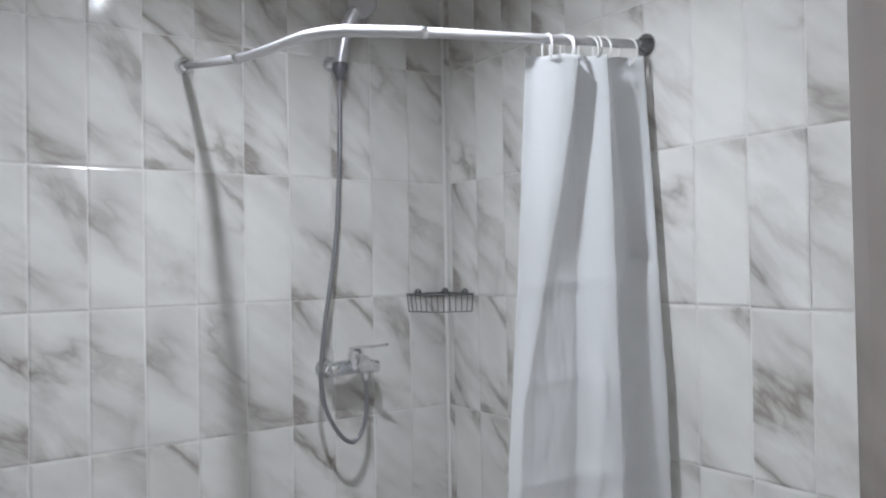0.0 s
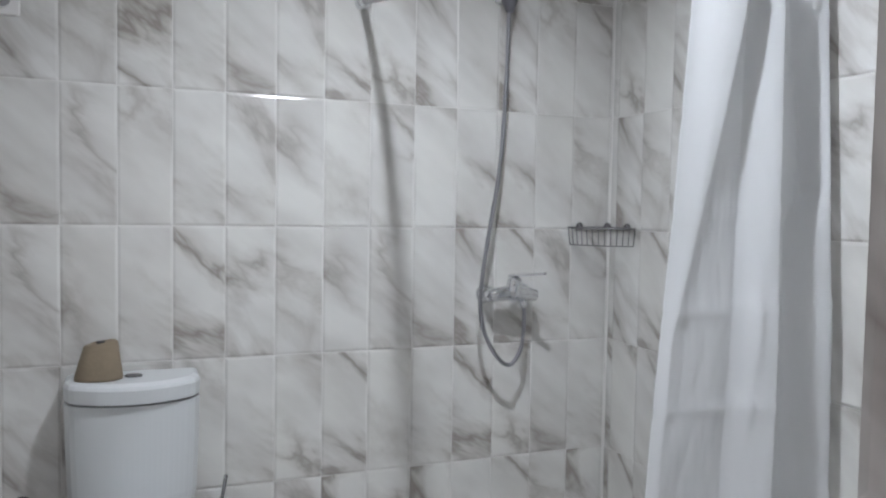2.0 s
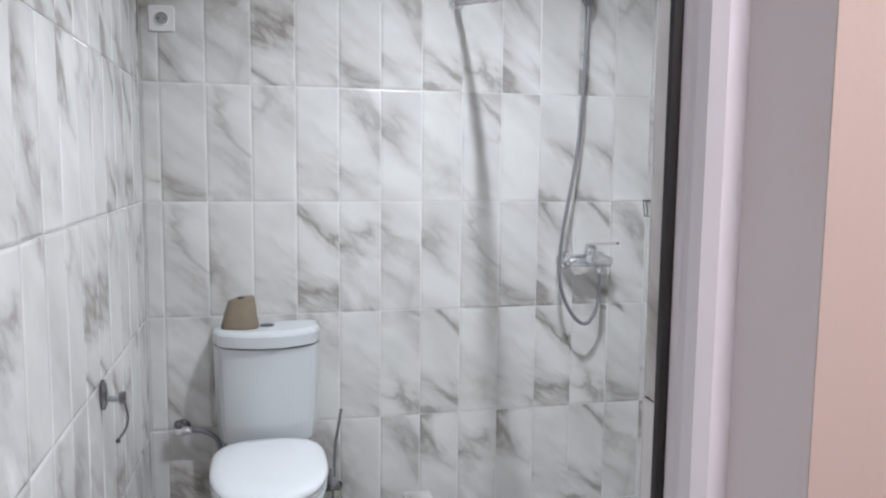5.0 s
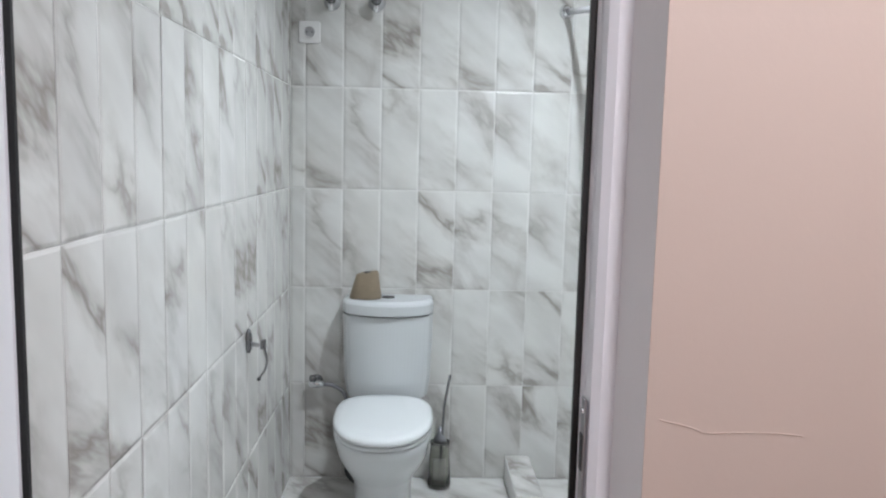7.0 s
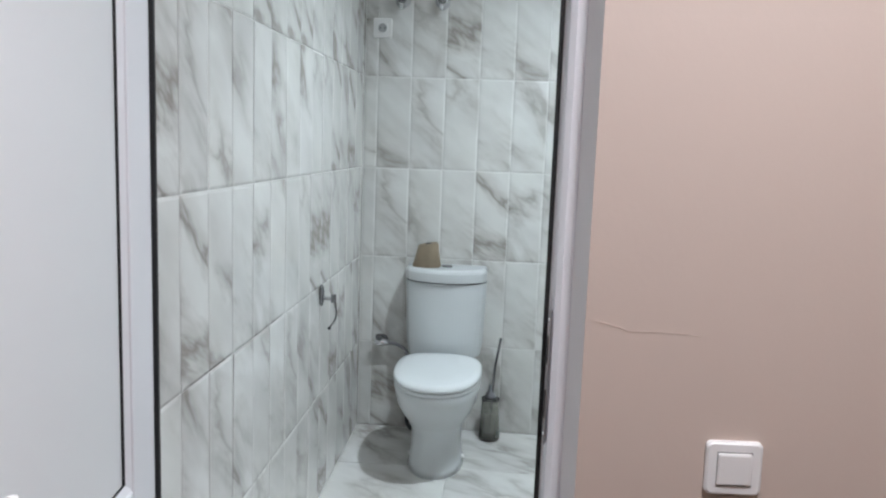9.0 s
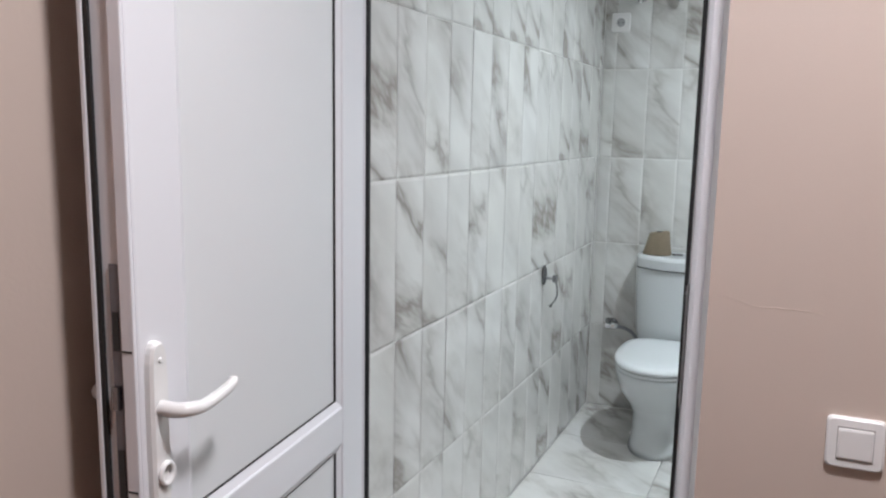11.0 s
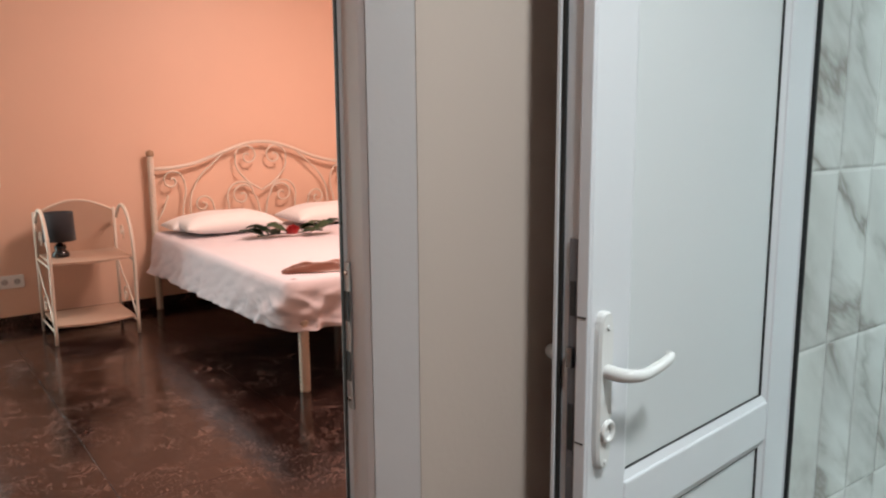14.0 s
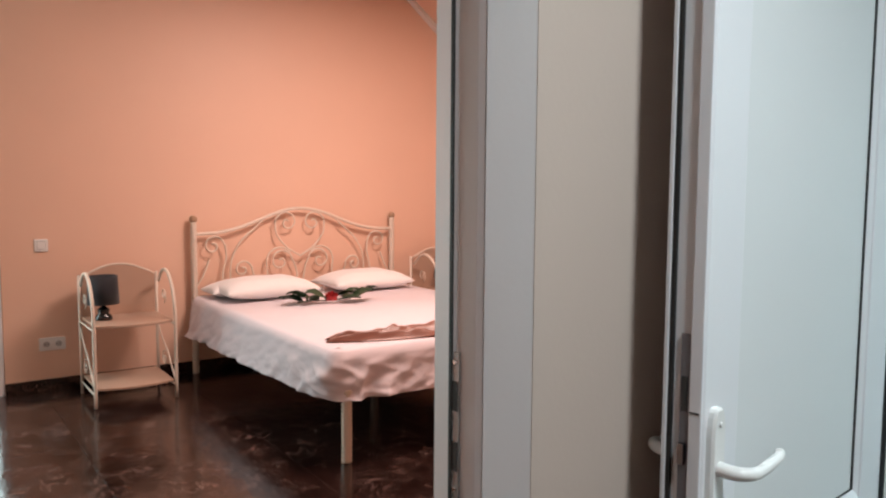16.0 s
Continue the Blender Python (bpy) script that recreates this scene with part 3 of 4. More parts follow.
def toilet():
    t = thing("toilet", (0.387, 0.0, 0.0), "white close-coupled ceramic toilet, lid closed, against the tiled wall", "toilet")
    tank = part("tank", loft([tank_ring(0, hw, -0.012, yf, b, z) for z, hw, yf, b in ((0.368, 0.130, -0.09, 0.045), (0.385, 0.160, -0.105, 0.050), (0.45, 0.170, -0.108, 0.054), (0.60, 0.176, -0.110, 0.057), (0.716, 0.178, -0.112, 0.058))]), M["ceramic"], t, "white ceramic cistern", bevel=0.008)
    lid = part("tank_lid", loft([tank_ring(0, hw, -0.006, yf, b, z) for z, hw, yf, b in ((0.718, 0.166, -0.108, 0.056), (0.724, 0.177, -0.118, 0.064), (0.762, 0.179, -0.120, 0.064), (0.773, 0.175, -0.116, 0.062), (0.778, 0.163, -0.106, 0.055))]), M["ceramic"], t, "white ceramic cistern lid", bevel=0.003)
    part("flush_button", lathe([(0.021, 0.778), (0.021, 0.782), (0.017, 0.785), (0.001, 0.786)], 24, axis=pose(0.0, -0.09, 0) @ Matrix.Diagonal((1.15, 0.8, 1, 1))), M["dark_chrome"], t, "chrome flush button", smooth=True)
    bowl = [(0.0, -0.36, 0.115, 0.21, 0.20), (0.03, -0.36, 0.108, 0.20, 0.19), (0.10, -0.35, 0.104, 0.19, 0.165), (0.17, -0.35, 0.106, 0.19, 0.16), (0.22, -0.365, 0.122, 0.21, 0.185), (0.26, -0.38, 0.143, 0.225, 0.205),
            (0.31, -0.39, 0.162, 0.245, 0.235), (0.36, -0.40, 0.17, 0.26, 0.25), (0.39, -0.40, 0.176, 0.265, 0.258), (0.398, -0.40, 0.172, 0.26, 0.254)]
    part("bowl", loft([rounded(0, cy, hw, b, f, z, power=3.2 if z > 0.3 else 2.6) for z, cy, hw, b, f in [(q_[0] * 0.93,) + q_[1:4] + (q_[4] + 0.02 * min(1, q_[0] / 0.3),) for q_ in bowl]]), M["ceramic"], t, "white ceramic bowl and pedestal", smooth=True)
    part("coupling_shelf", loft([tank_ring(0, hw, -0.05, -0.2, 0.0, z) for z, hw in ((0.28, 0.10), (0.32, 0.135), (0.367, 0.14))]), M["ceramic"], t, bevel=0.01)
    part("seat", loft([rounded(0, -0.405, hw, 0.195, f, z, power=4.0) for z, hw, f in ((0.372, 0.168, 0.27), (0.375, 0.175, 0.277), (0.384, 0.176, 0.278), (0.387, 0.172, 0.274))]), M["seat"], t, "white plastic seat ring", smooth=False, bevel=0.002)
    part("seat_lid", loft([rounded(0, -0.405, hw, 0.2, f, z, power=4.0) for z, hw, f in ((0.390, 0.172, 0.274), (0.393, 0.178, 0.282), (0.404, 0.178, 0.282), (0.412, 0.170, 0.274), (0.417, 0.145, 0.245), (0.419, 0.09, 0.17))]), M["seat"], t, "closed white plastic seat lid", smooth=True)
    for s in (-1, 1):
        part("seat_hinge", lathe([(0.011, -0.025), (0.011, 0.025)], 14, axis=pose(s * 0.075, -0.212, 0.400, 0, 90, 0)), M["seat"], t, smooth=True)
        part("bolt_cap", lathe([(0.012, 0), (0.012, 0.006), (0.007, 0.012)], 12, axis=pose(s * 0.107, -0.36, 0.02)), M["plastic"], t, smooth=True)


toilet()

roll = thing("toilet_roll", (0.298, -0.10, 0.779), "squashed grey-brown recycled toilet roll on the cistern lid", "toilet roll")
bm = bmesh.new()
rings = []
for k, (r, z) in enumerate(((0.012, 0.098), (0.034, 0.102), (0.040, 0.097), (0.050, 0.05), (0.061, 0.006), (0.060, 0.0), (0.02, 0.0))):
    rings.append([(r * math.cos(a) * 1.05 + 0.006 * (z / 0.1) + 0.0022 * math.sin(5 * a + k), r * math.sin(a) * 0.8 + 0.0015 * math.cos(3 * a), z + (0.006 * math.cos(a) if z > 0.05 else 0)) for a in (2 * math.pi * i / 30 for i in range(30))])
part("paper", loft(rings, bm), M["card"], roll, smooth=True)
part("core", tube([(0.006, 0, 0.0985), (0.006, 0, 0.1045)], 0.012, 18), M["hole"], roll)

# the water supply beside the toilet
supply = thing("water_supply_pipe", (0.095, 0.0, 0.41), "chrome valve with a braided hose feeding the cistern", "water pipe")
part("wall_flange", lathe([(0.028, 0), (0.026, 0.006), (0.014, 0.012), (0.014, 0.035)], 20, axis=pose(0, 0, 0, 90)), M["dark_chrome"], supply, smooth=True)
part("valve", lathe([(0.013, -0.03), (0.016, -0.02), (0.016, 0.012), (0.013, 0.018), (0.013, 0.03)], 16, axis=pose(0.005, -0.045, 0, 0, 90, 0)), M["chrome"], supply, smooth=True)
part("valve_knob", lathe([(0.012, 0), (0.015, 0.004), (0.015, 0.018), (0.01, 0.022)], 12, axis=pose(-0.01, -0.046, 0.014)), M["dark_chrome"], supply, smooth=True)
part("hose", tube(smooth_path([(0.03, -0.045, 0), (0.075, -0.05, -0.005), (0.118, -0.055, -0.035), (0.132, -0.06, -0.10), (0.136, -0.065, -0.2), (0.15, -0.07, -0.28), (0.18, -0.075, -0.20), (0.19, -0.08, -0.05)], 8), 0.0085, 10), M["hose"], supply, "grey braided hose", smooth=True)
drain = thing("waste_bend", (0.235, 0.0, 0.0), "dark waste pipe bend behind the toilet at the floor", "waste pipe")
part("pipe", tube(smooth_path([(0.0, -0.01, 0.14), (-0.005, -0.06, 0.10), (-0.005, -0.09, 0.055), (0.03, -0.12, 0.03), (0.07, -0.14, 0.03)], 6), 0.009, 12), M["hole"], drain, smooth=True)

# toilet brush
brush = thing("toilet_brush", (0.605, -0.085, 0.0), "toilet brush with thin metal handle in a grey holder", "toilet brush")
M["holder"] = mat("clear_grey_plastic", (0.74, 0.74, 0.70), 0.2)
M["holder"].node_tree.nodes["Principled BSDF"].inputs["Transmission Weight"].default_value = 0.93
M["holder"].node_tree.nodes["Principled BSDF"].inputs["IOR"].default_value = 1.15
part("holder", lathe([(0.046, 0.0), (0.048, 0.01), (0.042, 0.10), (0.037, 0.17), (0.040, 0.19), (0.037, 0.19), (0.034, 0.17), (0.039, 0.10), (0.044, 0.012)], 24), M["holder"], brush, "clear smoke-grey plastic holder", smooth=True)
bristles = bmesh.new()
for k in range(90):
    a, z = k * 2.39996, 0.03 + 0.09 * k / 90
    tube([(0, 0, z), (0.026 * math.cos(a), 0.026 * math.sin(a), z - 0.008)], 0.0022, 4, bristles)
part("bristles", bristles, M["plastic"], brush, "white nylon bristles")
part("collar", lathe([(0.030, 0.19), (0.022, 0.205), (0.011, 0.225), (0.008, 0.25)], 20), M["hose"], brush, smooth=True)
part("stick", tube([(0, 0, 0.03), (0.014, -0.006, 0.34), (0.034, -0.012, 0.47)], 0.0055, 10), M["dark_chrome"], brush, "thin dark metal handle", smooth=True)


# ---- shower ----
mixer = thing("shower_mixer", (1.575, 0.0, 0.975), "chrome wall-mounted shower mixer with a lever and a hand shower hose", "shower mixer")
for x in (-0.068, 0.075):
    part("wall_flange", lathe([(0.034, 0.0), (0.033, 0.006), (0.024, 0.018), (0.016, 0.024), (0.016, 0.05)], 24, axis=pose(x, 0, 0, 90)), M["chrome"], mixer, smooth=True)
    part("nut", lathe([(0.019, 0.045), (0.019, 0.06)], 6, axis=pose(x, 0, 0, 90)), M["chrome"], mixer)
part("mixer_body", tube(smooth_path([(-0.076, -0.068, 0), (-0.05, -0.072, 0.006), (0, -0.074, 0.008), (0.05, -0.072, 0.006), (0.09, -0.068, 0)], 6), lambda t: 0.021 + 0.004 * math.sin(t * math.pi), 18), M["chrome"], mixer, smooth=True)
part("cartridge", lathe([(0.024, -0.01), (0.026, 0.01), (0.026, 0.045), (0.021, 0.056), (0.008, 0.062)], 22, axis=pose(0.0, -0.078, 0.008, 20, 0, 0)), M["chrome"], mixer, smooth=True)
part("lever", loft([[(0.0 + dx - w, y, z - 0.004), (0.0 + dx + w, y, z - 0.004), (dx + w, y, z + 0.005), (dx - w, y, z + 0.005)] for dx, y, z, w in ((0.0, -0.075, 0.066, 0.018), (0.008, -0.11, 0.072, 0.017), (0.035, -0.15, 0.076, 0.011), (0.062, -0.185, 0.082, 0.008))]), M["chrome"], mixer, "flat chrome lever", bevel=0.002)
part("spout_outlet", lathe([(0.012, 0), (0.014, -0.012), (0.011, -0.03)], 16, axis=pose(0.045, -0.072, -0.014)), M["chrome"], mixer, smooth=True)
hose_path = [(0.045, -0.074, -0.035), (0.046, -0.078, -0.09), (0.034, -0.084, -0.175), (-0.006, -0.09, -0.230), (-0.052, -0.094, -0.212), (-0.100, -0.096, -0.14), (-0.124, -0.098, -0.06), (-0.126, -0.1, 0.03), (-0.108, -0.095, 0.16), (-0.062, -0.085, 0.42), (-0.040, -0.075, 0.68), (-0.034, -0.072, 0.88), (-0.032, -0.073, 0.965)]


def ribbed(points, radius, step=0.006):
    pts = smooth_path(points, 26)
    out = [pts[0]]
    for p in pts:
        if (p - out[-1]).length >= step / 2:
            out.append(p)
    bm = bmesh.new()
    n = len(out)
    return tube(out, lambda t: radius * (1.0 if round(t * (n - 1)) % 2 else 0.84), 10, bm)


part("hose", ribbed(hose_path, 0.0078), M["hose"], mixer, "grey ribbed metal shower hose", smooth=True)

hand_shower = thing("hand_shower", (1.543, -0.075, 1.93), "grey chrome hand shower resting in a wall bracket", "hand shower")
part("connector", lathe([(0.011, -0.016), (0.018, 0.0), (0.026, 0.02), (0.026, 0.038)], 18), M["zinc"], hand_shower, "dark cone connector", smooth=True)
part("bracket", lathe([(0.016, 0.0), (0.016, 0.05), (0.026, 0.056), (0.026, 0.062)], 18, axis=pose(0, 0.012, 0.05, -90)), M["chrome"], hand_shower, "chrome wall bracket", smooth=True)
grip = smooth_path([(0, 0, 0.03), (0.008, -0.004, 0.09), (0.026, -0.010, 0.16), (0.052, -0.022, 0.215)], 8)
part("grip", tube(grip, lambda t: 0.020 + 0.004 * t, 16), M["satin"], hand_shower, smooth=True)
part("shower_head", lathe([(0.018, -0.03), (0.036, -0.016), (0.050, 0.0), (0.050, 0.008), (0.044, 0.010), (0.002, 0.008)], 28, axis=look((0.062, -0.040, 0.235), (-0.30, -0.62, 0.10)) @ pose(0, 0, 0, 180)), M["steel"], hand_shower, "round grey shower head", smooth=True)

# corner shelf of wire
shelf = thing("corner_shelf", (2.0, 0.0, 1.205), "small chrome wire corner basket shelf in the shower", "shelf")
R = 0.175


def arc(r, z, n=22, a0=180, a1=270):
    return [(r * math.cos(radians(a0 + (a1 - a0) * k / n)), r * math.sin(radians(a0 + (a1 - a0) * k / n)), z) for k in range(n + 1)]


part("rim", tube([(-0.010, -R, 0)] + arc(R, 0)[::-1][1:-1] + [(-R, -0.010, 0)], 0.004, 8), M["dark_chrome"], shelf, smooth=True)
part("wall_bar", tube([(-R, -0.010, 0), (-0.010, -0.010, 0), (-0.010, -R, 0)], 0.004, 8), M["dark_chrome"], shelf)
part("lower_rim", tube([(-R * 0.95, -0.012, -0.06)] + arc(R * 0.95, -0.06)[1:-1] + [(-0.012, -R * 0.95, -0.06)], 0.0018, 8), M["dark_chrome"], shelf, smooth=True)
for k in range(13):
    a = radians(183 + 84 * k / 12)
    part("wire", tube([(R * math.cos(a), R * math.sin(a), 0), (R * 0.95 * math.cos(a), R * 0.95 * math.sin(a), -0.06), (R * 0.95 * math.cos(a) if k < 6 else R * 0.95 * math.cos(a), -0.012 if k < 6 else R * 0.95 * math.sin(a), -0.061)], 0.0018, 6), M["dark_chrome"], shelf)
for x, y, t in ((-0.13, -0.004, 0), (-0.004, -0.13, -90), (-0.012, -0.012, -45)):
    part("stud", lathe([(0.011, 0.0), (0.013, 0.008), (0.009, 0.016)], 14, axis=pose(x, y, 0.006, 90, 0, t)), M["dark_chrome"], shelf, "dark round fixing stud", smooth=True)

# curtain rod
rod = thing("shower_curtain_rod", (1.062, 0.0, 1.912), "white bent shower curtain rod with chrome wall flanges", "curtain rod")
B = (0.93, -0.95, -0.012)
leg1 = [(0.0, -0.012, 0), (0.018, -0.16, -0.022), (0.036, -0.35, -0.050)]
leg2 = [(0.036, -0.35, -0.050), (0.036, -0.55, -0.075), (0.026, -0.77, -0.100), (0.034, -0.845, -0.108), (0.060, -0.895, -0.111), (0.11, -0.92, -0.110), (0.24, -0.93, -0.095)]
leg3 = [(0.24, -0.93, -0.095), (0.58, -0.942, -0.062), (0.925, -0.950, -0.028)]
part("tube", tube(leg1, 0.0115, 14), M["white_metal"], rod, smooth=True)
part("tube", tube(smooth_path(leg2, 8), 0.0125, 14), M["white_metal"], rod, smooth=True)
part("tube", tube(leg3, 0.0115, 14), M["white_metal"], rod, smooth=True)
part("joint", tube([(0.035, -0.342, -0.049), (0.037, -0.358, -0.051)], 0.0145, 14), M["chrome"], rod, smooth=True)
part("joint", tube([(0.232, -0.9295, -0.096), (0.248, -0.9305, -0.094)], 0.014, 14), M["chrome"], rod, smooth=True)
part("wall_flange", lathe([(0.027, 0.001), (0.027, 0.006), (0.018, 0.016), (0.012, 0.03)], 20, axis=pose(0, 0, 0, 90)), M["chrome"], rod, smooth=True)
part("wall_flange", lathe([(0.030, 0.001), (0.030, 0.006), (0.018, 0.016), (0.013, 0.03)], 20, axis=pose(0.938, -0.950, -0.028, 90, 0, -90)), M["dark_chrome"], rod, smooth=True)


def rod_at(x):
    """The rod's place at x on its long leg."""
    t = (x - 1.302) / (1.987 - 1.302)
    return Vector((x, -0.93 - 0.02 * t, 1.817 + 0.067 * t))


# curtain
curtain = thing("shower_curtain", (1.8, -0.9, 0.0), "white polyester shower curtain drawn together against the tiled wall", "shower curtain")
TOP_FOLDS = [(0.0, 0.0), (0.33, 0.08), (0.385, 0.04), (0.58, 0.10), (0.64, 0.07), (0.75, 0.06), (0.97, 0.12), (1.0, 0.11)]
LOW_FOLDS = [(0.0, 0.0), (0.045, 0.02), (0.375, 0.06), (0.56, 0.13), (0.62, 0.09), (0.72, 0.085), (0.93, 0.155), (1.0, 0.13)]


def fold(u, v):
    """Sideways offset of the cloth at u along it and v down it: flat facets between sharp folds."""
    k = min(1.0, v / 0.5)
    kink = 0.14 * (max(0.0, min(1.0, v / 0.31)) if v < 0.31 else max(0.0, 1 - (v - 0.31) / 0.05))
    line = [(a + (c - a) * k + (kink if i == 5 else 0), b + (d - b) * k) for i, ((a, b), (c, d)) in enumerate(zip(TOP_FOLDS, LOW_FOLDS))]
    u2 = u + 0.012 * math.sin(7 * v + 9 * u) * u * (1 - u)
    for (a, p), (b, q) in zip(line, line[1:]):
        if u2 <= b or b == 1.0:
            t = min(max((u2 - a) / (b - a), 0), 1)
            t = t * t * (3 - 2 * t) * 0.45 + t * 0.55
            return (p + (q - p) * t) * (0.9 + 0.25 * v)
    return 0.0


def dent(u, v, cu, cv, ru, rv):
    return math.exp(-((u - cu) / ru) ** 2 - ((v - cv) / rv) ** 2)


bm = bmesh.new()
NU, NV = 190, 150
grid = []
for j in range(NV + 1):
    v = j / NV
    a = Vector((1.590 - 0.14 * v ** 1.1, -0.935 - 0.01 * v, 0))
    b = Vector((1.955 + 0.012 * v, -0.86 - 0.01 * v, 0))
    side = Vector((-(b - a).y, (b - a).x, 0)).normalized()
    row = []
    for i in range(NU + 1):
        u = i / NU
        z = (1.805 + 0.045 * u) * (1 - v) + 0.16 * v
        p = a.lerp(b, u) - side * fold(u, v)
        sag = 0.005 * math.sin(u * math.pi * 5) ** 2 * max(0, 1 - v * 8)
        press = 0.003 * math.exp(-(((v * 7.2 + 0.1) % 1 - 0.5) / 0.06) ** 2)
        crush = 0.014 * dent(u, v, 0.47, 0.50, 0.025, 0.05) + 0.010 * dent(u, v, 0.45, 0.62, 0.03, 0.03) - 0.010 * dent(u, v, 0.80, 0.375, 0.06, 0.02) + 0.008 * dent(u, v, 0.88, 0.30, 0.03, 0.04)
        wr = press + crush + 0.003 * abs(noise.noise(Vector((u * 10 + v * 5, v * 9, 0.3)))) + 0.001 * noise.noise(Vector((u * 30, v * 22, 1.3))) + 0.006 * noise.noise(Vector((u * 5, v * 4, 2.3)))
        p = p - side * wr * (0.3 + v)
        row.append(bm.verts.new((p.x - 1.8, p.y + 0.9, z - sag)))
    grid.append(row)
for j in range(NV):
    for i in range(NU):
        bm.faces.new((grid[j][i], grid[j][i + 1], grid[j + 1][i + 1], grid[j + 1][i]))
cloth_ob = part("cloth", bm, M["curtain"], curtain, smooth=True)
mod = cloth_ob.modifiers.new("thick", "SOLIDIFY")
mod.thickness = 0.0012
for k, x in enumerate((1.655, 1.70, 1.72, 1.79, 1.82, 1.84, 1.93)):
    c = rod_at(x) + Vector((0, 0, -0.022))
    tilt = (20, -25, 10, -10, 25, 5, 0)[k]
    pts = [(c.x - 1.8 + 0.031 * math.cos(a) * math.sin(radians(tilt)), c.y + 0.9 + 0.031 * math.cos(a) * math.cos(radians(tilt)), c.z + 0.034 * math.sin(a)) for a in (2 * math.pi * i / 20 for i in range(20))]
    part("curtain_ring", tube(pts, 0.0028, 8, closed=True), M["plastic"], curtain, smooth=True)

# kerb round the shower
kerb = thing("shower_kerb", (0.0, 0.0, 0.0), "low marble-tiled kerb round the shower corner", "kerb")
part("core", box((0.888, -1.19, 0.0), (0.982, -0.002, 0.094)), M["grout"], kerb)
part("core", box((0.9825, -1.19, 0.0), (1.992, -1.10, 0.094)), M["grout"], kerb)

# hook with a paper holder on the west wall
hook = thing("paper_holder", (-0.012, -0.805, 0.77), "small chrome wall holder with a hanging wire on marble tiles", "toilet paper holder")
part("wall_plate", loft([[(d, 0.019 * math.cos(a) * k, 0.038 * math.sin(a) * k) for a in (2 * math.pi * i / 20 for i in range(20))] for d, k in ((0.001, 1), (0.008, 1), (0.013, 0.7))]), M["dark_chrome"], hook, smooth=True)
part("arm", tube([(0.01, 0, -0.01), (0.035, 0.0, -0.012), (0.048, 0.002, -0.012)], 0.007, 12), M["steel"], hook, smooth=True)
part("arm_end", box((0.040, -0.010, -0.024), (0.056, 0.012, 0.004)), M["dark_chrome"], hook, bevel=0.003)
part("wire", tube(smooth_path([(0.052, 0.0, -0.02), (0.058, 0.004, -0.06), (0.052, 0.006, -0.09), (0.036, 0.002, -0.115)], 6), 0.0034, 8), M["dark_chrome"], hook, smooth=True)
part("wire_end", lathe([(0.001, -0.006), (0.006, -0.003), (0.006, 0.003), (0.001, 0.006)], 12, axis=pose(0.035, 0, -0.118)), M["hole"], hook, smooth=True)

# two capped water outlets high on the back wall
for x, label in ((0.148, "chrome capped water outlet on the tiled wall near the socket"), (0.322, "chrome capped water outlet with a small tap on the tiled wall")):
    w = thing("water_outlet", (x, 0.0, 1.925), label, "water tap")
    part("wall_flange", lathe([(0.034, 0.001), (0.032, 0.008), (0.018, 0.014)], 22, axis=pose(0, 0, 0, 90)), M["steel"], w, smooth=True)
    part("valve_body", lathe([(0.015, 0.014), (0.015, 0.05), (0.02, 0.052), (0.02, 0.07)], 16, axis=pose(0, 0, 0, 90)), M["dark_chrome"], w, smooth=True)
    part("valve_outlet", lathe([(0.012, 0), (0.014, -0.02), (0.011, -0.042)], 14, axis=pose(0.0, -0.04, 0)), M["chrome"], w, smooth=True)


# ---- ceiling lights ----
def ceiling_light(place, r, label):
    c = thing("ceiling_light", place, label, "ceiling light")
    part("rim", lathe([(r, -0.002), (r, -0.022), (r * 0.86, -0.030), (r * 0.84, -0.026)], 28), M["white_metal"], c, smooth=True)
    part("diffuser", lathe([(r * 0.83, -0.020), (r * 0.83, -0.025), (0.002, -0.028)], 28), M["glow"], c, smooth=True)


ceiling_light((BATH_LAMP[0], BATH_LAMP[1], TOP), 0.085, "round white ceiling light in the bathroom")
ceiling_light((HALL_LAMP[0], HALL_LAMP[1], TOP), 0.11, "round white ceiling light in the hall")


# ---- bed ----
BX, BY = -4.66, -2.165
bed = thing("bed", (BX, BY, 0.0), "double bed with cream scrolled iron headboard and twisted legs", "bed")
W_ = 1.615


def twisted(x, y, z0, z1, r=0.021, twists=6, lobes=4, amp=0.005):
    bm = bmesh.new()
    n = int((z1 - z0) / 0.012)
    rings = []
    for k in range(n + 1):
        z = z0 + (z1 - z0) * k / n
        turn = 2 * math.pi * twists * (z - z0) / (z1 - z0) / 2
        rings.append([(x + (r + amp * math.cos(lobes * (a + turn))) * math.cos(a), y + (r + amp * math.cos(lobes * (a + turn))) * math.sin(a), z) for a in (2 * math.pi * i / 16 for i in range(16))])
    return loft(rings, bm)


for y in (0.0, W_):
    part("head_post", twisted(0, y, 0.0, 1.075, twists=14, amp=0.0045), M["cream_metal"], bed, "cream twisted iron post", smooth=True)
    part("finial", lathe([(0.018, 1.07), (0.026, 1.082), (0.027, 1.098), (0.018, 1.114), (0.002, 1.12)], 18, axis=pose(0, y, 0)), M["knob"], bed, "dull gold ball finial", smooth=True)


def headline(s):
    """Height of the head rail at s (0..1) along it."""
    k = 0.5 + 0.5 * math.cos(2 * math.pi * (s - 0.5))
    return 0.988 + 0.172 * k ** 1.5


rail_pts = [(0, W_ * i / 40, headline(i / 40)) for i in range(41)]
part("head_rail", tube(rail_pts, 0.0125, 12), M["cream_metal"], bed, smooth=True)
part("head_rail", tube([(0, 0, 0.42), (0, W_, 0.42)], 0.012, 10), M["cream_metal"], bed, smooth=True)


